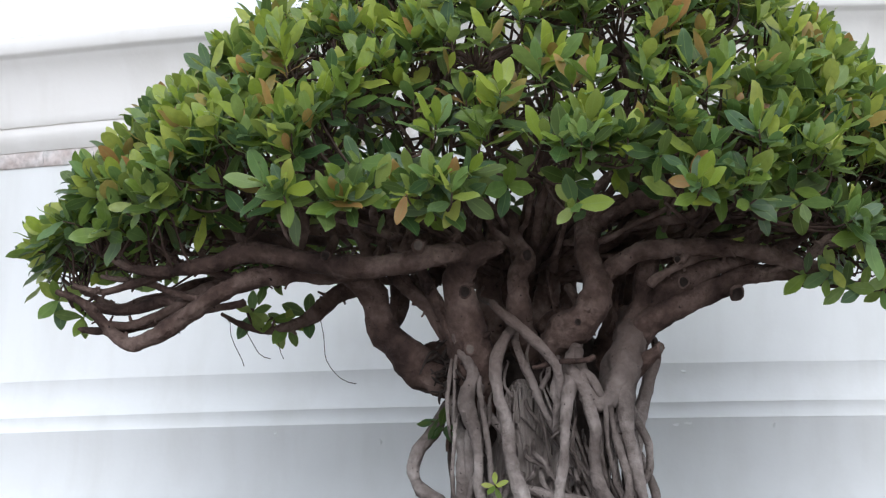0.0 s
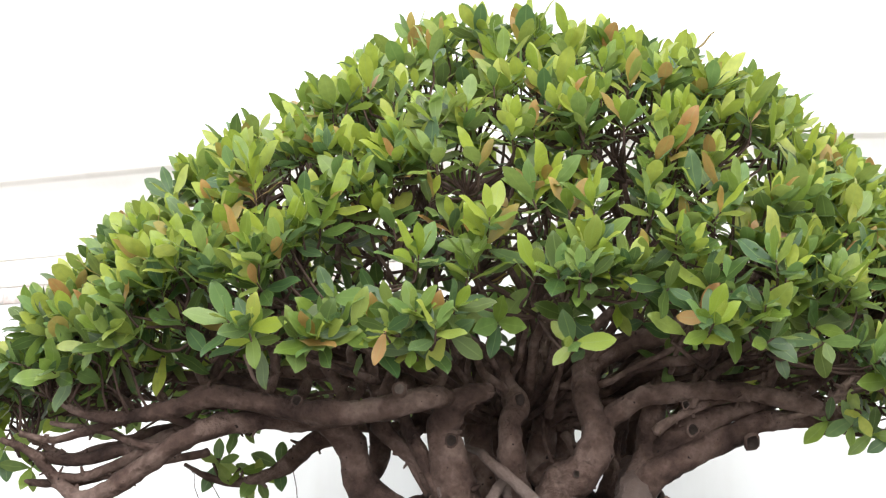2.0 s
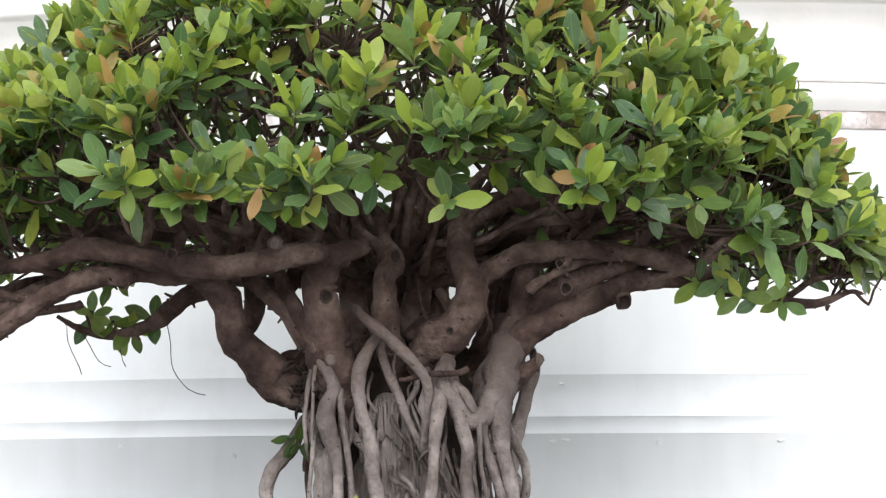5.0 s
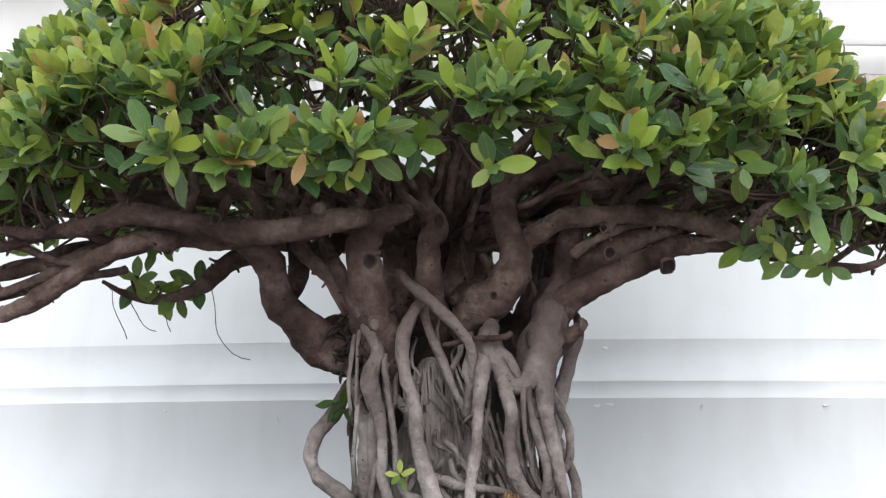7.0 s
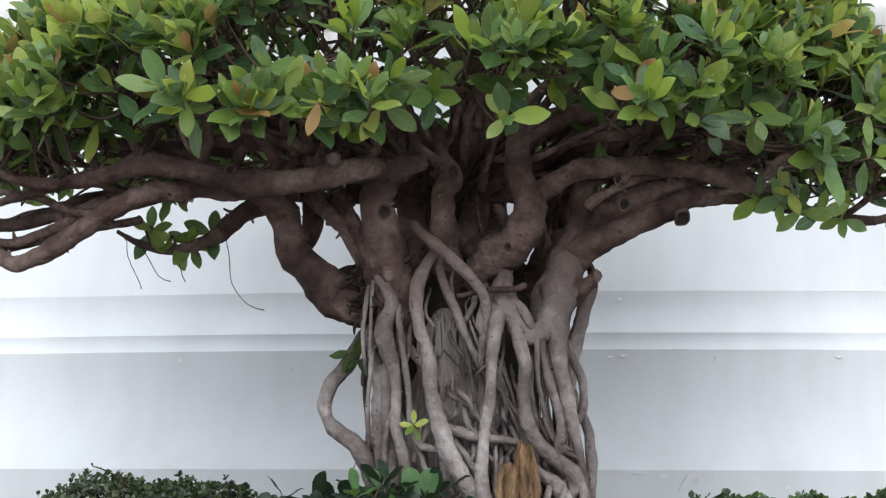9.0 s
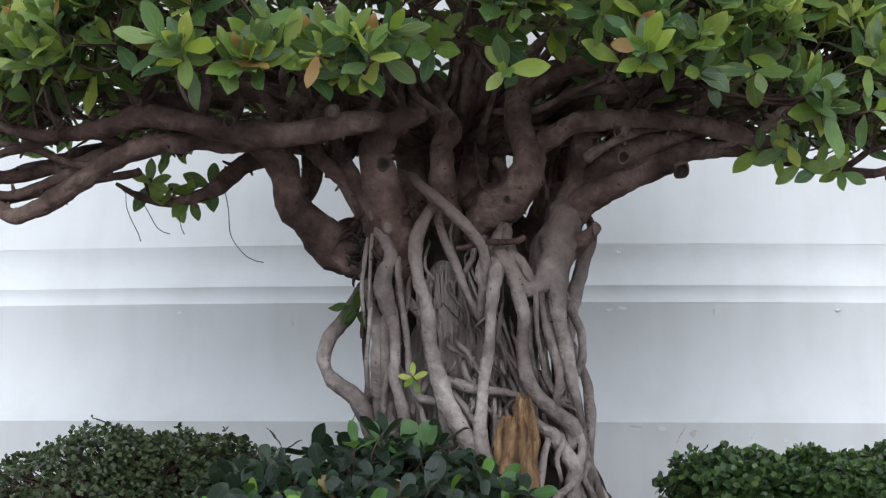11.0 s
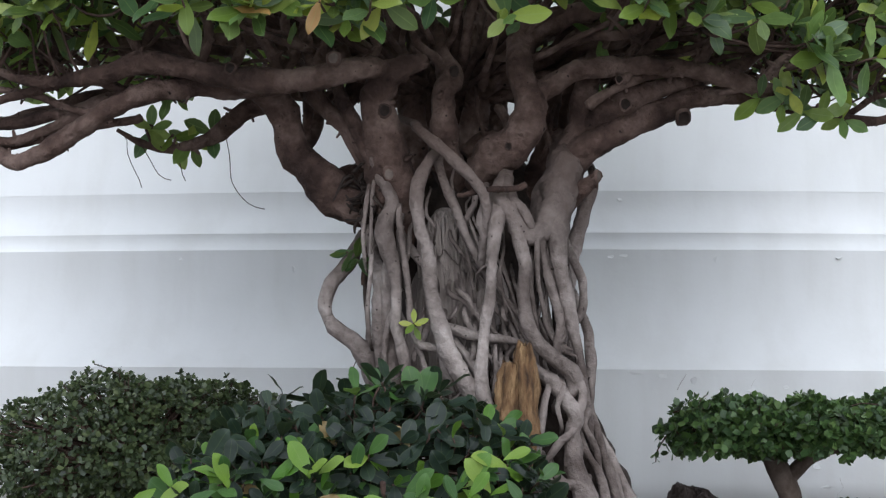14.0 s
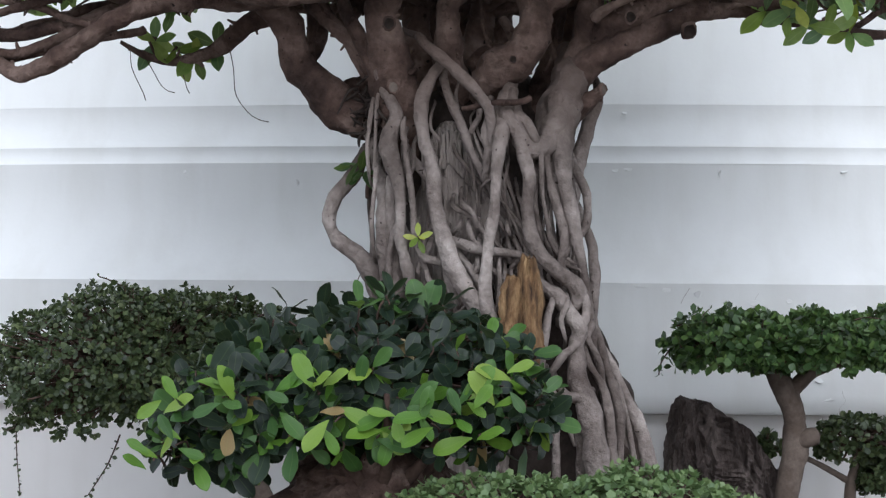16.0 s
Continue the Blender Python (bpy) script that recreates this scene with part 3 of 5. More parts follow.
limb([(-0.540, -0.150, 1.960, 0.0111), (-0.591, -0.150, 1.949, 0.0102), (-0.662, -0.150, 1.926, 0.0102), (-0.723, -0.150, 1.899, 0.0085), (-0.781, -0.140, 1.877, 0.0077), (-0.828, -0.140, 1.879, 0.0069)], 13)
limb([(-0.601, -0.100, 1.966, 0.0104), (-0.684, -0.100, 1.951, 0.0095), (-0.756, -0.100, 1.926, 0.0095), (-0.823, -0.100, 1.917, 0.0078), (-0.881, -0.100, 1.941, 0.0052)], 14)
limb([(-0.363, 0.000, 1.960, 0.0177), (-0.423, 0.020, 1.956, 0.0169), (-0.464, 0.040, 1.934, 0.0152), (-0.498, 0.060, 1.908, 0.0135), (-0.535, 0.060, 1.893, 0.0117), (-0.578, 0.060, 1.888, 0.0081), (-0.621, 0.060, 1.899, 0.0063), (-0.662, 0.060, 1.919, 0.0036)], 15)
limb([(-0.255, -0.080, 2.023, 0.0190), (-0.329, -0.060, 2.039, 0.0174), (-0.404, -0.040, 2.060, 0.0149), (-0.491, -0.020, 2.059, 0.0124), (-0.575, -0.020, 2.051, 0.0115), (-0.643, 0.000, 2.045, 0.0089)], 16)
limb([(-0.305, 0.000, 2.048, 0.0177), (-0.381, 0.020, 2.127, 0.0152), (-0.456, 0.030, 2.174, 0.0144), (-0.566, 0.040, 2.198, 0.0136), (-0.654, 0.050, 2.222, 0.0128), (-0.733, 0.060, 2.251, 0.0101), (-0.799, 0.060, 2.266, 0.0064)], 17)
limb([(-0.481, 0.050, 2.157, 0.0109), (-0.580, 0.060, 2.161, 0.0100), (-0.678, 0.060, 2.186, 0.0082), (-0.765, 0.060, 2.210, 0.0055)], 18)
limb([(-0.014, 0.020, 2.045, 0.0177), (-0.029, 0.030, 2.131, 0.0151), (-0.053, 0.030, 2.228, 0.0125), (-0.083, 0.020, 2.313, 0.0098), (-0.112, 0.000, 2.395, 0.0072)], 19)
limb([(-0.057, 0.060, 2.031, 0.0206), (-0.056, 0.060, 2.095, 0.0179), (-0.029, 0.050, 2.167, 0.0152), (0.031, 0.040, 2.239, 0.0116), (0.095, 0.030, 2.310, 0.0080)], 20)
limb([(0.080, 0.030, 2.086, 0.0177), (0.144, 0.040, 2.140, 0.0151), (0.219, 0.050, 2.214, 0.0134), (0.293, 0.060, 2.236, 0.0116), (0.375, 0.060, 2.223, 0.0089), (0.446, 0.050, 2.198, 0.0062)], 21)
limb([(0.175, 0.060, 2.121, 0.0134), (0.270, 0.060, 2.172, 0.0116), (0.383, 0.050, 2.157, 0.0098), (0.505, 0.040, 2.141, 0.0070)], 22)
limb([(-0.314, -0.100, 1.960, 0.0132), (-0.271, -0.120, 1.920, 0.0147), (-0.228, -0.140, 1.876, 0.0130), (-0.201, -0.160, 1.825, 0.0099), (-0.188, -0.180, 1.789, 0.0098)], 23)
limb([(-0.265, -0.140, 1.983, 0.0115), (-0.250, -0.160, 1.935, 0.0114), (-0.225, -0.160, 1.886, 0.0099), (-0.207, -0.170, 1.840, 0.0083)], 24)
aerial_root([(-0.093, -0.100, 1.875, 0.0063), (-0.104, -0.170, 1.854, 0.0082), (-0.119, -0.200, 1.828, 0.0102), (-0.130, -0.215, 1.787, 0.0108), (-0.124, -0.220, 1.731, 0.0101), (-0.112, -0.225, 1.678, 0.0108), (-0.103, -0.225, 1.625, 0.0128), (-0.092, -0.225, 1.582, 0.0134), (-0.078, -0.225, 1.537, 0.0141), (-0.053, -0.230, 1.497, 0.0140), (-0.030, -0.220, 1.459, 0.0107)], 25)
aerial_root([(-0.167, -0.050, 1.927, 0.0043), (-0.138, -0.160, 1.897, 0.0069), (-0.108, -0.210, 1.871, 0.0095), (-0.075, -0.230, 1.837, 0.0091), (-0.039, -0.230, 1.803, 0.0087), (-0.023, -0.220, 1.773, 0.0088), (-0.024, -0.200, 1.732, 0.0081), (-0.028, -0.180, 1.681, 0.0068)], 26)
aerial_root([(0.011, -0.100, 1.847, 0.0070), (0.004, -0.160, 1.810, 0.0130), (-0.002, -0.190, 1.777, 0.0143), (-0.007, -0.220, 1.731, 0.0121), (-0.013, -0.225, 1.669, 0.0094), (-0.020, -0.230, 1.599, 0.0090), (-0.027, -0.235, 1.539, 0.0093), (-0.028, -0.235, 1.495, 0.0113), (-0.016, -0.235, 1.452, 0.0120), (0.008, -0.220, 1.411, 0.0087)], 27)
aerial_root([(-0.030, -0.225, 1.504, 0.0074), (-0.046, -0.220, 1.480, 0.0074), (-0.041, -0.210, 1.452, 0.0067)], 28)
aerial_root([(-0.098, -0.180, 1.830, 0.0068), (-0.077, -0.190, 1.777, 0.0075), (-0.058, -0.180, 1.729, 0.0068), (-0.033, -0.170, 1.681, 0.0061), (0.000, -0.160, 1.623, 0.0044), (0.038, -0.170, 1.566, 0.0034)], 29)
aerial_root([(-0.079, -0.150, 1.718, 0.0034), (-0.034, -0.150, 1.664, 0.0034), (0.011, -0.160, 1.602, 0.0031), (0.043, -0.170, 1.554, 0.0027)], 30)
aerial_root([(0.006, -0.120, 1.829, 0.0083), (0.013, -0.190, 1.793, 0.0109), (0.024, -0.205, 1.732, 0.0108), (0.037, -0.215, 1.670, 0.0108), (0.040, -0.220, 1.609, 0.0111), (0.054, -0.220, 1.563, 0.0114), (0.086, -0.215, 1.529, 0.0121), (0.110, -0.210, 1.510, 0.0134), (0.112, -0.200, 1.487, 0.0114), (0.091, -0.180, 1.461, 0.0088)], 31)
aerial_root([(0.118, -0.070, 1.871, 0.0078), (0.103, -0.100, 1.829, 0.0196), (0.091, -0.145, 1.781, 0.0227), (0.085, -0.170, 1.744, 0.0205), (0.089, -0.185, 1.716, 0.0176), (0.098, -0.180, 1.663, 0.0115), (0.108, -0.175, 1.611, 0.0109), (0.119, -0.170, 1.549, 0.0095), (0.130, -0.160, 1.487, 0.0089), (0.136, -0.150, 1.434, 0.0096), (0.155, -0.140, 1.372, 0.0089), (0.180, -0.140, 1.302, 0.0096), (0.198, -0.140, 1.240, 0.0102)], 32)
aerial_root([(0.062, -0.190, 1.733, 0.0061), (0.070, -0.190, 1.680, 0.0061), (0.082, -0.180, 1.628, 0.0075), (0.091, -0.180, 1.584, 0.0068), (0.087, -0.180, 1.549, 0.0054), (0.096, -0.170, 1.505, 0.0061)], 33)
aerial_root([(0.055, -0.200, 1.724, 0.0041), (0.056, -0.200, 1.680, 0.0041), (0.063, -0.190, 1.627, 0.0034), (0.072, -0.180, 1.575, 0.0034), (0.100, -0.170, 1.540, 0.0041), (0.116, -0.190, 1.535, 0.0020)], 34)
aerial_root([(0.148, -0.020, 1.830, 0.0086), (0.134, -0.020, 1.774, 0.0129), (0.119, -0.020, 1.718, 0.0121), (0.108, -0.030, 1.662, 0.0100), (0.104, -0.040, 1.597, 0.0085)], 35)
aerial_root([(0.113, -0.080, 1.696, 0.0070), (0.129, -0.080, 1.659, 0.0077), (0.131, -0.080, 1.614, 0.0070), (0.116, -0.100, 1.581, 0.0056), (0.109, -0.120, 1.541, 0.0055)], 36)
aerial_root([(0.124, -0.050, 1.615, 0.0064), (0.139, -0.050, 1.578, 0.0085), (0.145, -0.050, 1.533, 0.0085), (0.143, -0.060, 1.487, 0.0063), (0.139, -0.080, 1.451, 0.0056)], 37)
aerial_root([(0.094, -0.140, 1.737, 0.0090), (0.102, -0.120, 1.711, 0.0062), (0.100, -0.110, 1.676, 0.0049), (0.087, -0.110, 1.631, 0.0049)], 38)
aerial_root([(-0.231, -0.060, 1.724, 0.0092), (-0.244, -0.090, 1.685, 0.0119), (-0.269, -0.110, 1.649, 0.0133), (-0.282, -0.120, 1.611, 0.0115), (-0.268, -0.120, 1.579, 0.0125), (-0.229, -0.120, 1.553, 0.0153), (-0.206, -0.120, 1.519, 0.0180), (-0.191, -0.120, 1.467, 0.0187), (-0.183, -0.120, 1.405, 0.0194)], 39)
aerial_root([(-0.220, -0.100, 1.758, 0.0105), (-0.207, -0.120, 1.711, 0.0104), (-0.194, -0.140, 1.656, 0.0124), (-0.191, -0.150, 1.592, 0.0131), (-0.185, -0.150, 1.530, 0.0144), (-0.171, -0.160, 1.468, 0.0157)], 40)
aerial_root([(-0.217, -0.060, 1.706, 0.0035), (-0.221, -0.060, 1.641, 0.0043), (-0.217, -0.060, 1.577, 0.0042), (-0.222, -0.060, 1.531, 0.0028)], 41)
aerial_root([(-0.200, -0.170, 1.851, 0.0082), (-0.186, -0.180, 1.805, 0.0096), (-0.170, -0.185, 1.774, 0.0102), (-0.181, -0.190, 1.738, 0.0136), (-0.175, -0.195, 1.697, 0.0122), (-0.162, -0.200, 1.653, 0.0088), (-0.160, -0.200, 1.609, 0.0088), (-0.164, -0.200, 1.578, 0.0088), (-0.151, -0.200, 1.538, 0.0095), (-0.142, -0.200, 1.507, 0.0108), (-0.117, -0.200, 1.486, 0.0101)], 42)
aerial_root([(-0.160, -0.190, 1.764, 0.0044), (-0.150, -0.200, 1.697, 0.0051), (-0.142, -0.205, 1.635, 0.0047), (-0.136, -0.210, 1.582, 0.0057), (-0.121, -0.200, 1.551, 0.0074), (-0.096, -0.200, 1.544, 0.0061)], 43)
aerial_root([(-0.157, -0.160, 1.731, 0.0055), (-0.133, -0.170, 1.692, 0.0068), (-0.104, -0.170, 1.654, 0.0068)], 44)
aerial_root([(-0.177, -0.150, 1.691, 0.0090), (-0.180, -0.160, 1.628, 0.0096), (-0.177, -0.160, 1.557, 0.0110), (-0.165, -0.170, 1.494, 0.0123)], 45)
aerial_root([(-0.092, -0.160, 1.585, 0.0082), (-0.058, -0.190, 1.572, 0.0075), (-0.030, -0.200, 1.565, 0.0067), (0.012, -0.190, 1.559, 0.0061), (0.044, -0.180, 1.548, 0.0047)], 46)
aerial_root([(-0.081, -0.160, 1.633, 0.0048), (-0.052, -0.170, 1.617, 0.0048), (-0.033, -0.170, 1.592, 0.0041), (-0.026, -0.160, 1.566, 0.0027)], 47)
aerial_root([(-0.077, -0.170, 1.566, 0.0048), (-0.050, -0.180, 1.530, 0.0061), (-0.030, -0.180, 1.495, 0.0054)], 48)
aerial_root([(0.056, -0.180, 1.512, 0.0102), (0.087, -0.190, 1.492, 0.0128), (0.104, -0.190, 1.461, 0.0121)], 52)
limb([(-0.066, -0.210, 1.783, 0.0037), (-0.023, -0.225, 1.790, 0.0048), (0.012, -0.225, 1.793, 0.0048), (0.040, -0.220, 1.799, 0.0052)], 57)
aerial_root([(-0.078, -0.170, 1.806, 0.0027), (-0.067, -0.170, 1.761, 0.0031), (-0.055, -0.160, 1.700, 0.0031), (-0.041, -0.150, 1.629, 0.0027)], 58)
aerial_root([(-0.199, -0.180, 1.805, 0.0027), (-0.202, -0.180, 1.751, 0.0031), (-0.204, -0.170, 1.690, 0.0027)], 59)
rootlet([(-0.647, 0.060, 1.913, 0.00063), (-0.643, 0.060, 1.876, 0.00063), (-0.630, 0.060, 1.843, 0.00063), (-0.618, 0.060, 1.820, 0.00042)], 60)
rootlet([(-0.624, 0.060, 1.906, 0.00063), (-0.609, 0.060, 1.875, 0.00042), (-0.590, 0.060, 1.844, 0.00042), (-0.568, 0.060, 1.833, 0.00042)], 61)
rootlet([(-0.477, 0.040, 1.932, 0.00063), (-0.464, 0.040, 1.874, 0.00063), (-0.458, 0.040, 1.826, 0.00063), (-0.433, 0.040, 1.792, 0.00063), (-0.404, 0.040, 1.782, 0.00042)], 62)
rootlet([(-0.568, 0.060, 1.901, 0.00063), (-0.553, 0.060, 1.867, 0.00042), (-0.543, 0.060, 1.832, 0.00042)], 63)
rootlet([(-0.226, -0.120, 1.539, 0.00056), (-0.236, -0.120, 1.512, 0.00056), (-0.245, -0.120, 1.489, 0.00056)], 64)
limb([(-0.137, 0.020, 1.786, 0.0257), (-0.147, 0.020, 1.872, 0.0249), (-0.155, 0.020, 1.948, 0.0233), (-0.145, 0.030, 2.021, 0.0186), (-0.131, 0.040, 2.104, 0.0138)], 65)
limb([(-0.048, 0.030, 1.787, 0.0297), (-0.055, 0.030, 1.882, 0.0266), (-0.044, 0.030, 1.959, 0.0218), (-0.042, 0.040, 2.027, 0.0202), (-0.032, 0.050, 2.115, 0.0171)], 66)
limb([(0.044, 0.000, 1.785, 0.0254), (0.065, 0.000, 1.865, 0.0215), (0.076, 0.000, 1.926, 0.0167), (0.089, 0.010, 1.989, 0.0144), (0.104, 0.030, 2.063, 0.0113)], 67)
limb([(-0.224, -0.020, 1.778, 0.0175), (-0.234, -0.020, 1.828, 0.0175), (-0.255, -0.030, 1.842, 0.0111), (-0.271, -0.040, 1.835, 0.0055)], 68)
limb([(-0.058, -0.020, 1.867, 0.0159), (-0.030, -0.030, 1.892, 0.0142), (0.008, -0.060, 1.879, 0.0156)], 69)
limb([(-0.282, 0.050, 1.952, 0.0179), (-0.244, 0.050, 2.000, 0.0163), (-0.197, 0.060, 2.060, 0.0139), (-0.169, 0.060, 2.118, 0.0114)], 70)
limb([(0.110, 0.030, 1.825, 0.0200), (0.133, 0.030, 1.911, 0.0177), (0.185, 0.040, 1.988, 0.0145), (0.243, 0.060, 2.058, 0.0113)], 71)
limb([(0.063, -0.020, 1.961, 0.0032), (0.070, -0.040, 1.911, 0.0035), (0.082, -0.050, 1.864, 0.0035), (0.086, -0.060, 1.817, 0.0035)], 72)
limb([(0.086, -0.020, 1.951, 0.0028), (0.077, -0.040, 1.902, 0.0031), (0.059, -0.060, 1.854, 0.0031)], 73)
limb([(-0.049, -0.020, 1.989, 0.0032), (-0.039, -0.040, 1.940, 0.0035), (-0.029, -0.060, 1.895, 0.0031)], 74)
limb([(-0.232, -0.060, 1.816, 0.0031), (-0.222, -0.080, 1.769, 0.0039), (-0.220, -0.080, 1.704, 0.0035), (-0.225, -0.080, 1.649, 0.0031)], 75)
aerial_root([(0.002, -0.170, 1.681, 0.0027), (0.016, -0.170, 1.628, 0.0031), (0.029, -0.170, 1.575, 0.0031), (0.047, -0.180, 1.522, 0.0027)], 76)
aerial_root([(-0.043, -0.150, 1.611, 0.0027), (-0.038, -0.160, 1.566, 0.0031), (-0.048, -0.170, 1.522, 0.0031), (-0.057, -0.170, 1.486, 0.0027)], 77)
aerial_root([(-0.006, -0.190, 1.548, 0.0030), (-0.007, -0.200, 1.504, 0.0034), (-0.014, -0.200, 1.460, 0.0030)], 78)
aerial_root([(-0.130, -0.180, 1.556, 0.0041), (-0.122, -0.190, 1.530, 0.0047), (-0.111, -0.190, 1.495, 0.0047)], 79)
limb([(-0.014, 0.080, 1.878, 0.0204), (-0.011, 0.080, 1.956, 0.0196), (-0.007, 0.080, 2.033, 0.0188), (0.004, 0.080, 2.130, 0.0156)], 80)
limb([(-0.086, 0.100, 1.871, 0.0189), (-0.077, 0.100, 1.959, 0.0189), (-0.072, 0.100, 2.037, 0.0173), (-0.059, 0.100, 2.134, 0.0149)], 81)
limb([(-0.130, 0.090, 1.880, 0.0164), (-0.129, 0.090, 1.967, 0.0156), (-0.151, 0.090, 2.055, 0.0140), (-0.170, 0.080, 2.121, 0.0115)], 82)
limb([(-0.442, -0.200, 1.981, 0.0109), (-0.505, -0.180, 2.013, 0.0102), (-0.580, -0.160, 2.033, 0.0094), (-0.655, -0.140, 2.033, 0.0077), (-0.732, -0.120, 2.059, 0.0043)], 83)
limb([(-0.581, -0.200, 1.937, 0.0092), (-0.622, -0.200, 1.960, 0.0084), (-0.677, -0.180, 1.976, 0.0068), (-0.733, -0.160, 2.011, 0.0043)], 84)
limb([(-0.697, -0.180, 1.965, 0.0076), (-0.760, -0.170, 1.949, 0.0077), (-0.824, -0.160, 1.938, 0.0060), (-0.888, -0.150, 1.950, 0.0039)], 85)
limb([(-0.639, -0.180, 1.913, 0.0068), (-0.709, -0.170, 1.934, 0.0064), (-0.773, -0.160, 1.951, 0.0056), (-0.837, -0.150, 1.964, 0.0034)], 86)
limb([(-0.558, -0.220, 1.990, 0.0084), (-0.584, -0.200, 2.042, 0.0072), (-0.566, -0.180, 2.096, 0.0051), (-0.581, -0.160, 2.161, 0.0034)], 87)
limb([(-0.478, -0.220, 1.980, 0.0092), (-0.460, -0.200, 2.039, 0.0076), (-0.485, -0.180, 2.104, 0.0059), (-0.469, -0.160, 2.179, 0.0034)], 88)
limb([(-0.352, -0.200, 1.967, 0.0125), (-0.365, -0.180, 2.020, 0.0110), (-0.408, -0.160, 2.077, 0.0094), (-0.441, -0.140, 2.151, 0.0060)], 89)
limb([(-0.295, -0.180, 1.983, 0.0126), (-0.319, -0.140, 2.056, 0.0111), (-0.289, -0.120, 2.131, 0.0095), (-0.313, -0.100, 2.208, 0.0061)], 90)
limb([(0.188, -0.150, 1.972, 0.0107), (0.213, -0.130, 2.030, 0.0093), (0.244, -0.110, 2.079, 0.0070), (0.262, -0.100, 2.146, 0.0039)], 91)
limb([(0.302, -0.140, 1.989, 0.0100), (0.341, -0.120, 2.047, 0.0085), (0.391, -0.100, 2.089, 0.0062), (0.419, -0.100, 2.145, 0.0039)], 92)
limb([(0.402, -0.120, 1.965, 0.0085), (0.451, -0.100, 2.012, 0.0070), (0.509, -0.080, 2.035, 0.0051), (0.556, -0.080, 2.072, 0.0031)], 93)
limb([(0.347, -0.120, 1.955, 0.0069), (0.411, -0.120, 1.973, 0.0062), (0.475, -0.120, 1.999, 0.0054), (0.547, -0.120, 1.973, 0.0035)], 94)
limb([(0.552, -0.070, 1.925, 0.0055), (0.600, -0.060, 1.952, 0.0047), (0.649, -0.050, 1.964, 0.0031)], 95)
trunk([(-0.096, -0.100, 1.769, 0.0118), (-0.089, -0.085, 1.732, 0.0392), (-0.079, -0.060, 1.678, 0.0643), (-0.072, -0.045, 1.614, 0.0848), (-0.069, -0.035, 1.541, 0.1), (-0.07, -0.020, 1.449, 0.11), (-0.07, 0.000, 1.337, 0.12), (-0.06, 0.010, 1.236, 0.14), (-0.05, 0.020, 1.07, 0.18)], 96)
# the next two cores carry the shade between the roots in their colour
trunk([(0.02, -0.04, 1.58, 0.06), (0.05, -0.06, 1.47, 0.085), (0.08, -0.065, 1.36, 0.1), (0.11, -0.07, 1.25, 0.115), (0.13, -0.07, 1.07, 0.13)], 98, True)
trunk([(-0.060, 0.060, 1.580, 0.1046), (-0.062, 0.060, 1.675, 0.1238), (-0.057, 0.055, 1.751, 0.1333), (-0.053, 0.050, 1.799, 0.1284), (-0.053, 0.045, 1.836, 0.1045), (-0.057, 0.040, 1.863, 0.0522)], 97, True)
limb([(-0.332, -0.090, 1.843, 0.0094), (-0.325, -0.060, 1.868, 0.0118), (-0.317, -0.020, 1.910, 0.0135), (-0.312, 0.000, 1.950, 0.0136), (-0.315, 0.000, 1.993, 0.0128), (-0.334, 0.000, 2.050, 0.0104)], 98)
limb([(0.086, 0.060, 1.886, 0.0138), (0.100, 0.060, 1.953, 0.0138), (0.119, 0.060, 2.030, 0.0122), (0.138, 0.060, 2.107, 0.0106)], 99)

limb([(-0.415, -0.14, 1.964, 0.0091), (-0.505, -0.15, 1.96, 0.0101), (-0.603, -0.15, 1.948, 0.0092), (-0.708, -0.14, 1.919, 0.0102), (-0.806, -0.12, 1.907, 0.0103), (-0.905, -0.1, 1.921, 0.0076)], 600)
limb([(-0.579, -0.14, 1.914, 0.0074), (-0.643, -0.14, 1.904, 0.0074), (-0.719, -0.13, 1.887, 0.0074), (-0.805, -0.12, 1.87, 0.0075), (-0.895, -0.1, 1.874, 0.0057)], 601)
limb([(-0.431, -0.1, 2.029, 0.0074), (-0.519, -0.08, 2.042, 0.0084), (-0.606, -0.07, 2.04, 0.0076), (-0.703, -0.06, 2.058, 0.0067), (-0.8, -0.05, 2.055, 0.0048)], 602)
limb([(-0.289, -0.2, 1.985, 0.0107), (-0.274, -0.18, 2.03, 0.0108), (-0.285, -0.15, 2.081, 0.01), (-0.273, -0.12, 2.138, 0.0083)], 603)
limb([(-0.219, -0.19, 1.986, 0.0089), (-0.195, -0.18, 2.021, 0.0081), (-0.214, -0.15, 2.067, 0.0073), (-0.201, -0.12, 2.119, 0.0064)], 604)
limb([(-0.343, -0.2, 1.967, 0.0089), (-0.328, -0.18, 2.008, 0.0081), (-0.349, -0.16, 2.057, 0.0073), (-0.34, -0.13, 2.109, 0.0064)], 605)
limb([(-0.424, -0.2, 1.978, 0.009), (-0.414, -0.18, 2.022, 0.0081), (-0.441, -0.16, 2.067, 0.0073), (-0.433, -0.13, 2.118, 0.0055)], 606)
limb([(-0.568, -0.2, 1.997, 0.0073), (-0.563, -0.18, 2.041, 0.0073), (-0.548, -0.15, 2.083, 0.0055), (-0.56, -0.12, 2.131, 0.0047)], 607)
limb([(-0.631, -0.2, 1.974, 0.0064), (-0.65, -0.18, 2.014, 0.0064), (-0.635, -0.15, 2.06, 0.0056)], 608)
limb([(-0.259, -0.15, 1.949, 0.0072), (-0.235, -0.16, 1.897, 0.0081), (-0.209, -0.17, 1.837, 0.008), (-0.182, -0.18, 1.774, 0.0089)], 609)
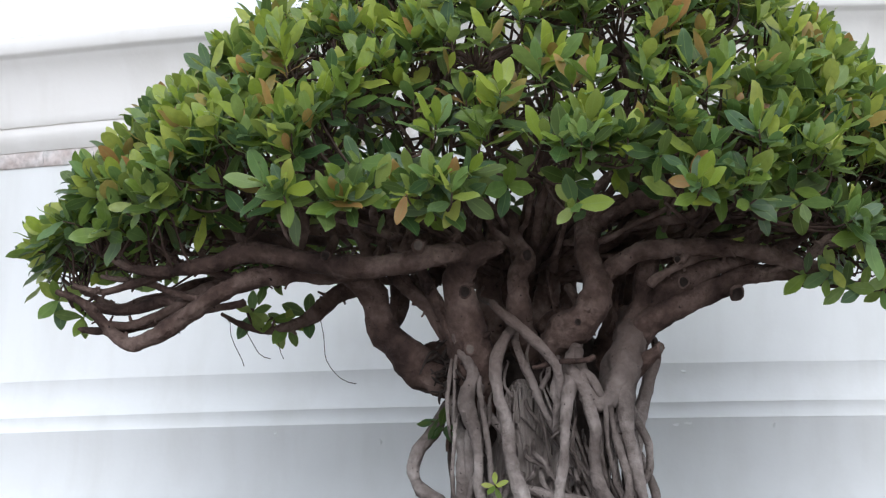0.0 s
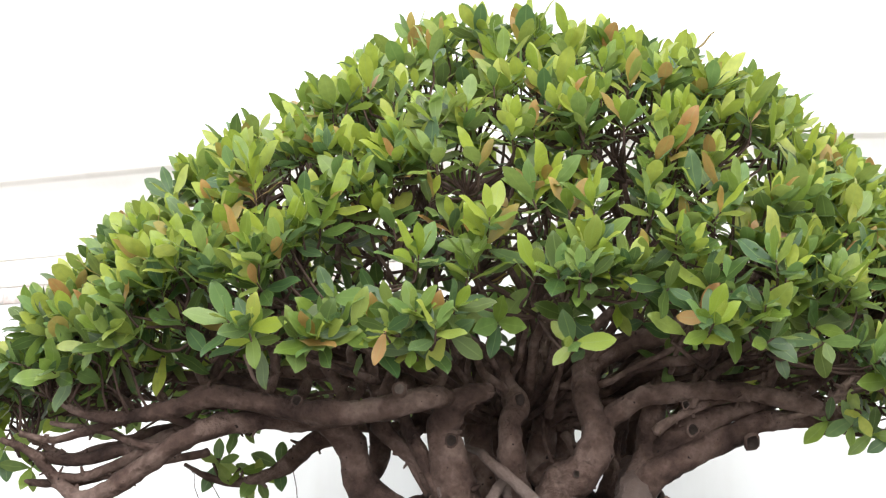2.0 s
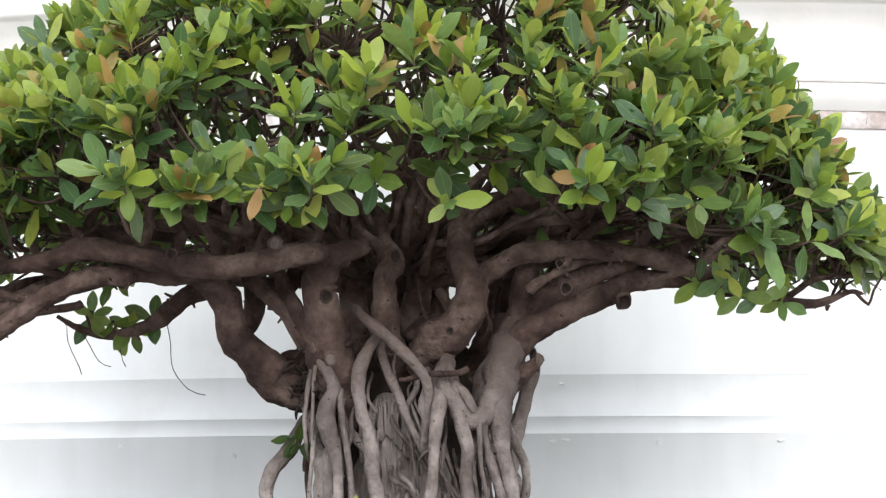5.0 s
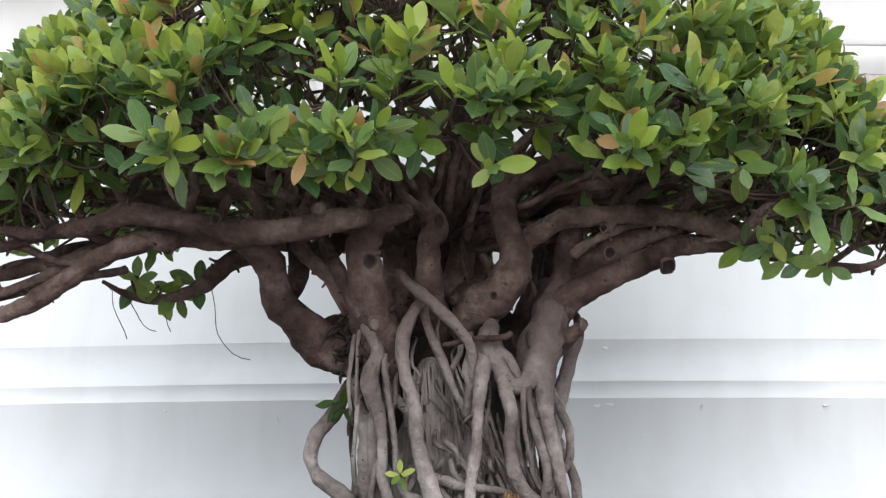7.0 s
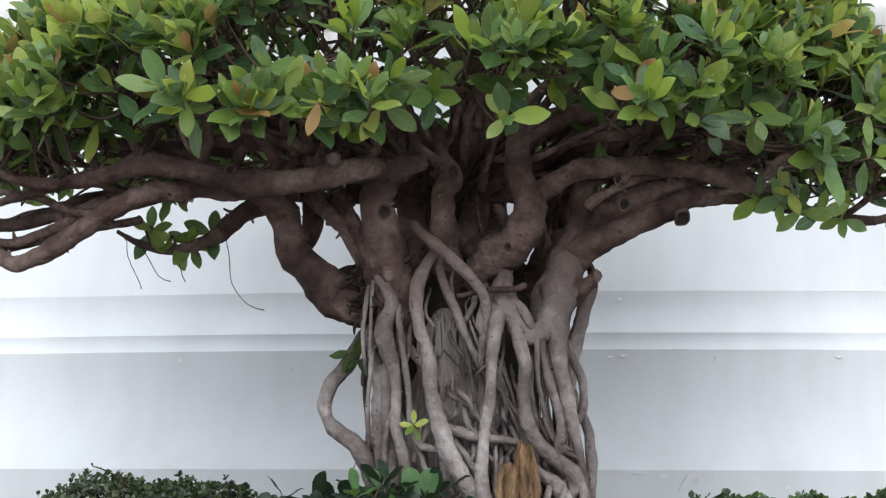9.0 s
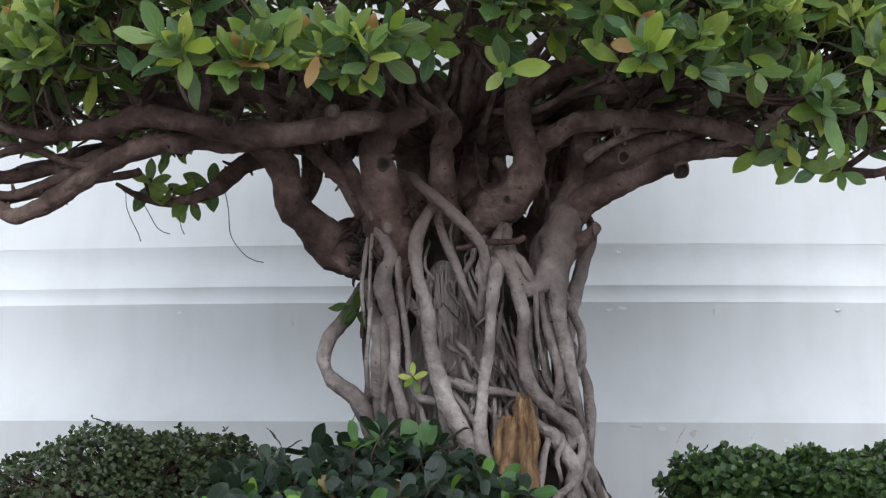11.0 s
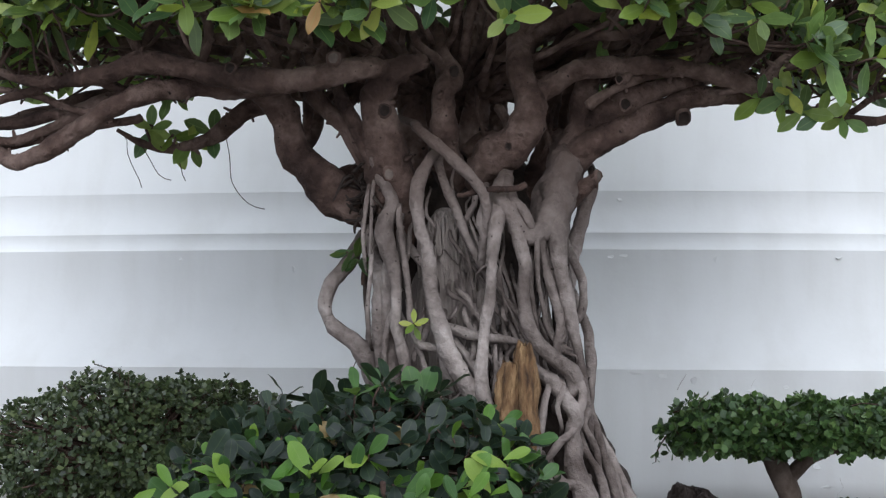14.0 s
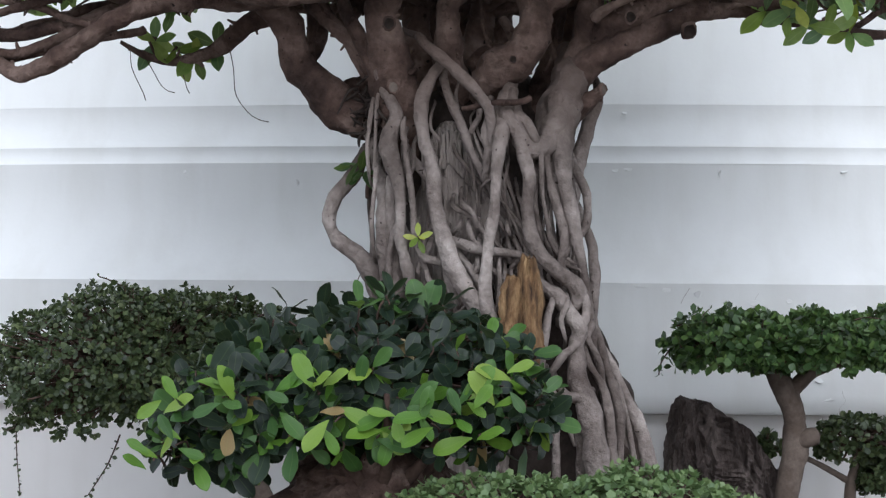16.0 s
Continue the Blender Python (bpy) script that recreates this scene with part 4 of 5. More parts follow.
limb([(-0.299, -0.12, 1.962, 0.0064), (-0.251, -0.13, 1.887, 0.0073), (-0.222, -0.14, 1.832, 0.0063)], 610)
limb([(0.137, -0.16, 1.928, 0.009), (0.182, -0.16, 1.959, 0.0081), (0.237, -0.14, 1.98, 0.0081), (0.31, -0.12, 1.989, 0.0073), (0.383, -0.1, 1.976, 0.0064)], 611)
limb([(0.191, -0.17, 1.967, 0.0072), (0.218, -0.15, 2.01, 0.0072), (0.265, -0.12, 2.047, 0.0064), (0.321, -0.1, 2.064, 0.0046)], 612)
limb([(-0.009, -0.02, 1.947, 0.0084), (0.01, -0.04, 1.907, 0.0084), (0.015, -0.06, 1.858, 0.0074)], 613)
limb([(-0.036, -0.05, 1.971, 0.0074), (-0.025, -0.06, 2.026, 0.0074), (-0.037, -0.05, 2.084, 0.0065), (-0.018, -0.04, 2.143, 0.0056)], 614)

# fine roots running down round the trunk
rng = np.random.default_rng(11)
for i in range(40):
    a = rng.uniform(-0.6, math.pi + 0.6)
    pts, r = [], rng.uniform(0.0025, 0.007)
    z0, z1 = rng.uniform(1.6, 1.84), rng.uniform(1.08, 1.42)
    for k in range(7):
        z = z0 + (z1 - z0) * k / 6
        reach = np.interp(z, [1.1, 1.35, 1.6, 1.85], [0.23, 0.17, 0.15, 0.14]) * rng.uniform(0.96, 1.06)
        pts.append((-0.04 + reach * math.cos(a), -0.03 + reach * 0.9 * math.sin(a), z, r * (1 + 0.3 * rng.normal())))
        a += rng.normal(0, 0.1)
    aerial_root(pts, 100 + i)

# the knotted foot, the web under the fork and thin roots in the gaps
aerial_root([(-0.001, -0.2, 1.781, 0.0114), (0.016, -0.205, 1.752, 0.0132), (0.037, -0.195, 1.723, 0.0176), (0.064, -0.185, 1.729, 0.0177), (0.083, -0.16, 1.768, 0.0214), (0.093, -0.12, 1.816, 0.0271)], 400)
aerial_root([(0.01, -0.19, 1.787, 0.0088), (0.032, -0.2, 1.764, 0.0079), (0.048, -0.2, 1.733, 0.0088)], 401)
aerial_root([(0.104, -0.1, 1.859, 0.0237), (0.093, -0.115, 1.812, 0.0326), (0.079, -0.125, 1.771, 0.0324), (0.069, -0.14, 1.734, 0.0269), (0.064, -0.16, 1.701, 0.0125), (0.061, -0.165, 1.665, 0.0071)], 460)
aerial_root([(0.102, -0.12, 1.839, 0.0271), (0.093, -0.135, 1.792, 0.027), (0.08, -0.15, 1.746, 0.0214), (0.074, -0.17, 1.705, 0.0115), (0.081, -0.17, 1.656, 0.008), (0.091, -0.17, 1.603, 0.008), (0.097, -0.17, 1.568, 0.0071), (0.086, -0.17, 1.543, 0.0044)], 402)
aerial_root([(-0.023, -0.19, 1.774, 0.0088), (-0.028, -0.2, 1.742, 0.0079), (-0.024, -0.19, 1.716, 0.0062), (-0.012, -0.17, 1.691, 0.0044)], 403)
aerial_root([(0.058, -0.2, 1.514, 0.0079), (0.082, -0.21, 1.497, 0.0105), (0.102, -0.215, 1.473, 0.0113), (0.118, -0.215, 1.445, 0.0131), (0.111, -0.21, 1.417, 0.0122), (0.113, -0.21, 1.391, 0.014), (0.117, -0.215, 1.365, 0.0166), (0.126, -0.22, 1.341, 0.0174), (0.136, -0.225, 1.307, 0.0183), (0.144, -0.23, 1.264, 0.0192), (0.145, -0.235, 1.213, 0.0192), (0.145, -0.24, 1.179, 0.0209)], 404)
aerial_root([(0.121, -0.2, 1.502, 0.0068), (0.127, -0.205, 1.48, 0.006), (0.125, -0.215, 1.458, 0.0075), (0.118, -0.21, 1.436, 0.0083)], 405)
aerial_root([(0.136, -0.17, 1.458, 0.0069), (0.129, -0.19, 1.429, 0.006), (0.139, -0.2, 1.408, 0.006), (0.148, -0.19, 1.388, 0.0053), (0.154, -0.18, 1.348, 0.0046)], 406)
aerial_root([(0.12, -0.18, 1.423, 0.0053), (0.131, -0.195, 1.392, 0.006), (0.152, -0.2, 1.356, 0.0068), (0.164, -0.205, 1.315, 0.0076), (0.17, -0.21, 1.254, 0.0083), (0.173, -0.215, 1.186, 0.009)], 407)
aerial_root([(0.149, -0.14, 1.435, 0.0062), (0.16, -0.16, 1.387, 0.0069), (0.174, -0.17, 1.339, 0.0077), (0.183, -0.175, 1.287, 0.0069), (0.183, -0.18, 1.182, 0.0069)], 408)
aerial_root([(0.148, -0.1, 1.425, 0.0054), (0.17, -0.11, 1.385, 0.007), (0.188, -0.12, 1.346, 0.0085), (0.202, -0.125, 1.315, 0.0108), (0.218, -0.13, 1.275, 0.0116), (0.232, -0.135, 1.223, 0.0124), (0.239, -0.14, 1.174, 0.0132)], 409)
aerial_root([(0.183, -0.14, 1.347, 0.0039), (0.196, -0.15, 1.294, 0.0046), (0.205, -0.155, 1.242, 0.0046), (0.21, -0.16, 1.18, 0.0054)], 410)
aerial_root([(0.076, -0.21, 1.492, 0.0052), (0.071, -0.225, 1.466, 0.0067), (0.062, -0.225, 1.422, 0.0067), (0.057, -0.22, 1.379, 0.006), (0.053, -0.21, 1.34, 0.006)], 411)
aerial_root([(0.074, -0.2, 1.357, 0.0046), (0.082, -0.215, 1.336, 0.0068), (0.084, -0.22, 1.302, 0.0068), (0.083, -0.225, 1.263, 0.006), (0.084, -0.23, 1.186, 0.006)], 412)
aerial_root([(0.083, -0.2, 1.357, 0.0052), (0.099, -0.225, 1.338, 0.0075), (0.12, -0.225, 1.341, 0.0067), (0.138, -0.215, 1.35, 0.003)], 413)
aerial_root([(0.115, -0.215, 1.424, 0.0068), (0.096, -0.22, 1.407, 0.006), (0.082, -0.215, 1.386, 0.006), (0.068, -0.2, 1.364, 0.0046)], 414)
aerial_root([(0.097, -0.22, 1.484, 0.0045), (0.088, -0.225, 1.458, 0.0037), (0.096, -0.215, 1.428, 0.003)], 415)
aerial_root([(0.119, -0.19, 1.278, 0.0076), (0.123, -0.2, 1.244, 0.0098), (0.127, -0.205, 1.175, 0.0106)], 416)
aerial_root([(0.096, -0.21, 1.301, 0.003), (0.105, -0.22, 1.285, 0.0038), (0.112, -0.215, 1.263, 0.003)], 417)
aerial_root([(0.149, -0.17, 1.378, 0.0038), (0.159, -0.185, 1.34, 0.0046), (0.156, -0.19, 1.288, 0.0046), (0.158, -0.2, 1.184, 0.0053)], 418)
aerial_root([(0.056, -0.21, 1.462, 0.003), (0.052, -0.22, 1.427, 0.0038), (0.045, -0.21, 1.383, 0.003)], 419)
aerial_root([(-0.053, -0.17, 1.757, 0.0023), (-0.026, -0.18, 1.686, 0.0023), (0.011, -0.175, 1.616, 0.0021)], 420)
aerial_root([(-0.044, -0.17, 1.749, 0.0023), (-0.001, -0.18, 1.675, 0.0023), (0.028, -0.175, 1.603, 0.0021)], 421)
aerial_root([(-0.03, -0.17, 1.709, 0.0031), (-0.004, -0.18, 1.646, 0.003), (0.033, -0.175, 1.585, 0.0028)], 422)
aerial_root([(-0.012, -0.17, 1.691, 0.0023), (0.003, -0.18, 1.633, 0.0022), (0.029, -0.175, 1.576, 0.0021)], 423)
aerial_root([(0.005, -0.17, 1.7, 0.003), (0.003, -0.18, 1.651, 0.003), (0.011, -0.175, 1.602, 0.0028)], 424)
aerial_root([(0.019, -0.17, 1.647, 0.0035), (0.037, -0.18, 1.607, 0.0035), (0.042, -0.175, 1.567, 0.0032)], 425)
aerial_root([(0.048, -0.17, 1.7, 0.0044), (0.046, -0.18, 1.642, 0.0044), (0.055, -0.175, 1.585, 0.004)], 426)
aerial_root([(-0.168, -0.17, 1.779, 0.0036), (-0.158, -0.18, 1.721, 0.0035), (-0.161, -0.175, 1.663, 0.0032)], 427)
aerial_root([(-0.155, -0.17, 1.753, 0.0045), (-0.157, -0.18, 1.708, 0.0044), (-0.149, -0.175, 1.664, 0.004)], 428)
aerial_root([(-0.181, -0.17, 1.735, 0.0036), (-0.181, -0.18, 1.69, 0.0035), (-0.171, -0.175, 1.646, 0.0032)], 429)
aerial_root([(-0.141, -0.17, 1.731, 0.0036), (-0.143, -0.18, 1.697, 0.0035), (-0.158, -0.175, 1.663, 0.0032)], 430)
aerial_root([(-0.119, -0.17, 1.771, 0.0027), (-0.117, -0.18, 1.752, 0.0027), (-0.105, -0.175, 1.735, 0.0024)], 431)
aerial_root([(-0.04, -0.17, 1.793, 0.0044), (-0.039, -0.18, 1.77, 0.0044), (-0.052, -0.175, 1.748, 0.004)], 432)
aerial_root([(-0.017, -0.17, 1.691, 0.0027), (-0.021, -0.18, 1.677, 0.0027), (-0.038, -0.175, 1.664, 0.0024)], 433)
aerial_root([(-0.069, -0.17, 1.638, 0.0044), (-0.049, -0.18, 1.62, 0.0044), (-0.042, -0.175, 1.602, 0.004)], 434)
aerial_root([(-0.056, -0.17, 1.602, 0.0044), (-0.047, -0.18, 1.58, 0.0044), (-0.029, -0.175, 1.558, 0.004)], 435)
aerial_root([(-0.042, -0.17, 1.558, 0.0044), (-0.04, -0.18, 1.536, 0.0044), (-0.051, -0.175, 1.514, 0.004)], 436)
aerial_root([(0.002, -0.17, 1.541, 0.0035), (0.002, -0.18, 1.518, 0.0035), (-0.011, -0.175, 1.496, 0.0032)], 437)
aerial_root([(0.011, -0.17, 1.532, 0.0035), (0.012, -0.18, 1.514, 0.0035), (0.001, -0.175, 1.496, 0.0032)], 438)
aerial_root([(-0.011, -0.17, 1.54, 0.0027), (-0.007, -0.18, 1.527, 0.0026), (0.007, -0.175, 1.514, 0.0024)], 439)
aerial_root([(-0.118, -0.17, 1.566, 0.0053), (-0.131, -0.18, 1.544, 0.0053), (-0.135, -0.175, 1.522, 0.0048)], 440)
aerial_root([(-0.127, -0.17, 1.575, 0.0044), (-0.127, -0.18, 1.557, 0.0044), (-0.117, -0.175, 1.54, 0.004)], 441)
aerial_root([(-0.171, -0.17, 1.601, 0.0053), (-0.18, -0.18, 1.557, 0.0053), (-0.179, -0.175, 1.513, 0.0048)], 442)
aerial_root([(-0.091, -0.17, 1.54, 0.0053), (-0.087, -0.18, 1.509, 0.0053), (-0.072, -0.175, 1.478, 0.0048)], 443)
aerial_root([(-0.209, -0.17, 1.797, 0.0036), (-0.215, -0.18, 1.743, 0.0036), (-0.212, -0.175, 1.69, 0.0032)], 444)
aerial_root([(-0.201, -0.17, 1.69, 0.0036), (-0.207, -0.18, 1.627, 0.0035), (-0.204, -0.175, 1.566, 0.0032)], 445)
aerial_root([(0.072, -0.16, 1.692, 0.0027), (0.077, -0.165, 1.656, 0.0036), (0.07, -0.165, 1.612, 0.0035), (0.082, -0.16, 1.568, 0.0036), (0.104, -0.165, 1.546, 0.0035), (0.121, -0.17, 1.54, 0.0018)], 446)
aerial_root([(0.059, -0.14, 1.666, 0.0027), (0.068, -0.15, 1.635, 0.0027), (0.061, -0.15, 1.595, 0.0027), (0.073, -0.15, 1.559, 0.0027)], 447)

# tangle of thin roots in the hollow of the trunk
for i in range(26):
    x, z, r = rng.uniform(-0.09, 0.02), rng.uniform(1.45, 1.63), rng.uniform(0.0018, 0.0045)
    pts = []
    for k in range(5):
        pts.append((x, -0.155 + rng.normal(0, 0.012), z, r))
        x, z = x + rng.normal(0.004, 0.014), z - rng.uniform(0.015, 0.035)
    aerial_root(pts, 260 + i)

mat = []
for i in range(90):
    p = np.array((rng.normal(-0.207, 0.011), rng.normal(-0.135, 0.015), rng.normal(1.8, 0.03)))
    q = p + rng.normal(0, 0.018, 3) + np.array((0, 0, -0.02))
    mat.append([(*p, 0.0022), (*((p + q) / 2 + rng.normal(0, 0.007, 3)), 0.003), (*q, 0.0012)])
splinters = []
for i in range(40):
    # splintered upper edge of the bare wood
    x = rng.uniform(-0.135, -0.045)
    z = 1.755 - 1.1 * abs(x + 0.09)
    splinters.append([(x, -0.125, z - 0.05, 0.004), (x + rng.normal(0, 0.003), -0.13, z, 0.003), (x + rng.normal(0, 0.006), -0.135, z + rng.uniform(0.004, 0.022), 0.0012)])
many_tubes("splinter_fringe", splinters, HEARTWOOD, tree, 5, 0.012, "frayed pale edge of the bare trunk wood")
many_tubes("dead_root_mat", mat, DEAD_WOOD_AND_SHADE, tree, 5, 0.012, "dark dead root fibres caught in the fork")

# crooked inner branches spreading under the leaves
for i in range(84):
    a = rng.uniform(0, 2 * math.pi)
    rise, r = rng.uniform(0.0, 0.28), rng.uniform(0.005, 0.012)
    reach = rng.uniform(0.3, 0.56) * (1 - 0.9 * rise)
    pts = []
    for k in range(6):
        t = 0.12 + 0.88 * k / 5
        pts.append((-0.1 + 1.35 * reach * t * math.cos(a), 0.03 + 0.85 * reach * t * math.sin(a), 1.975 + 0.06 * t + rise * t ** 1.5 + rng.normal(0, 0.012), r * (1.15 - 0.75 * t)))
        a += rng.normal(0, 0.09)
    BOUGHS.append(spline(pts, 0.03))
    tube("branch", pts, BARK, tree, 9, 0.014, 0.25, 500 + i, "", 0.008)

# cut scars and hollows on the limbs
def scar(at, aim, radius, hollow):
    """A healed cut: a raised rim round a flat or hollow middle."""
    host = min(LIMB_ROWS, key=lambda row: np.linalg.norm(row[0] - np.array(at), axis=1).min())[1]
    q = Vector(aim).to_track_quat("Z", "Y").to_matrix()
    rows = [(1.3, -0.4), (1.12, -0.05), (0.95, 0.06), (0.78, -0.2 if hollow else 0.02), (0.6, -0.6 if hollow else 0.02), (0.3, -0.9 if hollow else 0.02)]
    wob = [1 + 0.35 * noise.noise(Vector((math.cos(k * 0.5236), math.sin(k * 0.5236), at[0] * 40))) for k in range(12)]
    verts = [Vector(at) + q @ Vector((radius * r * wob[k] * math.cos(k * 0.5236), radius * r * wob[(k + 3) % 12] * 1.15 * math.sin(k * 0.5236), radius * h)) for r, h in rows for k in range(12)]
    faces = [(i * 12 + k, i * 12 + (k + 1) % 12, (i + 1) * 12 + (k + 1) % 12, (i + 1) * 12 + k) for i in range(5) for k in range(12)] + [tuple(range(60, 72))]
    ob = part("cut_scar", raw_mesh("cut_scar", [tuple(v) for v in verts], faces, [BARK, DEAD_WOOD_AND_SHADE if hollow else SCAR], True, [0] * (24 if hollow else 36) + [1] * (37 if hollow else 25)), host, "healed pruning scar")
    return ob


scar((0.289, -0.135, 1.913), (0.25, -1, -0.5), 0.0116, True)
scar((0.195, -0.175, 1.930), (0, -1, 0), 0.0080, True)
scar((0.185, -0.185, 1.968), (0, -1, 0.1), 0.0053, True)
scar((0.154, -0.160, 1.818), (0.9, -0.5, 0), 0.0080, False)
scar((-0.171, -0.235, 1.813), (0, -1, -0.3), 0.0087, False)
scar((-0.411, -0.300, 1.970), (0, -1, 0.1), 0.0077, True)
scar((-0.253, -0.300, 1.984), (0, -1, 0.2), 0.0094, False)
scar((0.054, -0.170, 2.066), (0, -1, 0.2), 0.0071, True)
scar((-0.179, -0.235, 1.912), (0, -1, 0), 0.0079, True)
scar((0.013, -0.215, 1.858), (0, -1, 0), 0.0053, True)
scar((-0.075, -0.170, 1.983), (0.6, -1, 0), 0.0089, True)

# ---- its crown ----
CX, CY, CZ = -0.135, 0.035, 1.985
CA, CB, CC = 0.85, 0.575, 0.678


def dome(az, h):
    """A place on the crown's skin: azimuth and height from 0 (rim) to 1 (top), and the way out of it."""
    w = max(0.0, 1 - h ** 1.6) ** 0.625
    rise = (0.09 * max(0.0, math.sin(az)) + 0.05 * max(0.0, -math.sin(az)) * max(0.0, -math.cos(az)) + 0.05 * max(0.0, -math.sin(az)) + 0.025 * max(0.0, math.cos(az))) * (1 - h) ** 3 + 0.075 * noise.noise(Vector((2.6 * math.cos(az) + 5, 2.6 * math.sin(az), 0.4))) * (1 - h) ** 4
    lean = 1 - (0.03 if math.cos(az) < 0 else 0.05) * math.sin(math.pi * min(1, 1.3 * h)) + 0.02 * (1 - h) ** 6
    p = np.array([CX + 0.08 * h + CA * lean * w * math.cos(az), CY + CB * w * math.sin(az), CZ + CC * h + rise])
    n = unit(((p[0] - CX - 0.08 * h) / CA ** 2, (p[1] - CY) / CB ** 2, 0.9 * (p[2] - CZ + 0.03) / CC ** 2))
    return p, n


rng = np.random.default_rng(5)
tips, foliage = [], []
for i in range(2420):
    az, h = rng.uniform(0, 2 * math.pi), rng.random() ** 1.25
    w = max(0.0, 1 - h ** 1.6) ** 0.625
    if rng.random() > 0.25 + 0.75 * w or (math.sin(az) > 0.2 and rng.random() < (0.35 if h < 0.45 else 0.15)):
        continue
    if math.sin(az) < 0 and h < 0.16 and rng.random() < 0.45:
        continue
    p, n = dome(az, h)
    bumpy = 0.034 * noise.noise(Vector(p) * 5.5) + 0.03 * noise.noise(Vector(p) * 13)
    p = p + n * (bumpy - abs(rng.normal(0, 0.035)))
    if noise.noise(Vector(p) * 7.0 + Vector((9, 2, 4))) < (-0.26 if h < 0.7 else -0.5):
        continue
    axis = unit(n * 0.75 + np.array((0, -0.12, 0.85 if h > 0.12 else 0.3)) + rng.normal(0, 0.22, 3))
    tips.append((p, axis))
    foliage += sprig(rng, p, axis, int(rng.integers(5, 9)), rng.uniform(0.054, 0.078), (14, 72), ages=(0.16, 0.5, 0.36, 0.06) if h > 0.55 else (0.24, 0.5, 0.27, 0.05) if h > 0.2 else (0.4, 0.47, 0.13, 0.03))
# hanging sprigs along the lower rim, and thinner shade leaves within
for i in range(165):
    az = rng.uniform(0, 2 * math.pi)
    p, n = dome(az, 0.0)
    inward = rng.uniform(0.0, 0.22)
    p = p - n * inward + np.array((0, 0, rng.uniform(-0.02, 0.06) + 0.25 * inward))
    if math.sin(az) > 0.3 and rng.random() < 0.2:
        continue
    tips.append((p, unit(n + np.array((0, 0, 0.1)))))
    foliage += sprig(rng, p, unit(n + np.array((0, 0, -0.12)) + rng.normal(0, 0.25, 3)), int(rng.integers(4, 7)), rng.uniform(0.055, 0.078), (25, 95), (0.55, 0.4, 0.06, 0.015))
for i in range(170):
    az, h, f = rng.uniform(0, 2 * math.pi), rng.random(), rng.uniform(0.45, 0.85)
    p, n = dome(az, h * 0.9)
    p = np.array((CX, CY, CZ + 0.08)) + (p - np.array((CX, CY, CZ + 0.08))) * f
    tips.append((p, n))
    foliage += sprig(rng, p, unit(n + np.array((0, 0, 0.5)) + rng.normal(0, 0.4, 3)), 4, 0.058, (20, 85), (0.75, 0.22, 0.02, 0.01))

# low tufts under the outer limbs
for x, y, z, n in ((-0.565, 0.05, 1.905, 3), (-0.535, 0.06, 1.9, 4), (-0.6, 0.05, 1.92, 4), (-0.5, 0.06, 1.915, 3), (0.407, -0.15, 1.944, 3), (0.442, -0.16, 1.933, 3), (0.474, -0.15, 1.923, 3), (0.503, -0.14, 1.917, 3), (0.539, -0.12, 1.915, 3), (0.453, -0.18, 1.948, 3), (-0.88, -0.1, 1.9, 5), (-0.93, -0.1, 1.93, 5)):
    tips.append((np.array((x, y, z)), np.array((0, -0.1, -0.12))))
    foliage += sprig(rng, (x, y, z), (rng.normal(0, 0.3), -0.9, 0.1), n + 1, 0.052, (55, 100), (0.35, 0.65, 0.1, 0.01), 1.12)

near = sorted(range(len(foliage)), key=lambda i: foliage[i][0][1, 3] + 0.12 * abs(foliage[i][0][0, 3] - CX))
chosen = set(near[:300])
leaf_cloud("foliage", [f for i, f in enumerate(foliage) if i not in chosen], FICUS_LEAF, FICUS, tree, "dense glossy green leaves with a few young rusty ones")
leaf_parts("leaf", [foliage[i] for i in sorted(chosen)], FICUS_LEAF, FICUS_SINGLE, tree)

# branchlets from the limbs to the sprigs
nodes = np.concatenate([l[len(l) // 3:] for l in BOUGHS])
hubs = []
for i in range(150):
    az, h, f = rng.uniform(0, 2 * math.pi), rng.random() ** 1.2 * 0.92, rng.uniform(0.62, 0.84)
    p, n = dome(az, h)
    hubs.append(np.array((CX, CY, CZ + 0.06)) + (p - np.array((CX, CY, CZ + 0.06))) * f)
hubs = np.array(hubs)
rows = []
for q in hubs:
    d = np.linalg.norm(nodes[:, :3] - q, axis=1) + 0.6 * np.maximum(0, nodes[:, 2] - q[2])
    a = nodes[np.argmin(d), :3]
    m = (a + q) / 2 + rng.normal(0, 0.02, 3) + np.array((0, 0, -0.03))
    r = min(0.01, 0.004 + 0.014 * np.linalg.norm(q - a))
    rows.append([(*a, r), (*m, r * 0.75), (*q, 0.0035)])
for i, pts in enumerate(rows):
    tube("branchlet", pts, BARK, tree, 7, 0.03, 0.1, i)
rows = []
joints = np.concatenate([hubs, nodes[:, :3]])
for p, axis in tips:
    d = np.linalg.norm(joints - (p - axis * 0.05), axis=1)
    a = joints[np.argmin(d)]
    b = p - axis * 0.045
    rows.append([(*a, 0.003), (*((a + b) / 2 + rng.normal(0, 0.012, 3)), 0.0026), (*b, 0.0022), (*p, 0.0015)])
many_tubes("twig_network", rows, TWIG_BARK, tree, 4, 0.05, "thin brown twigs bearing the leaves")

# young shoots on the roots
def root_shoot(start, tip, leaves):
    stalk = tube("shoot", [(*start, 0.0022), (*((np.array(start) + np.array(tip)) / 2), 0.0018), (*tip, 0.0014)], TWIG_BARK, tree, 6, 0.006, 0.1, 7, "young leafy shoot on a root")
    bpy.context.view_layer.update()
    leaf_parts("shoot_leaf", leaves, FICUS_LEAF, FICUS_SINGLE, stalk)


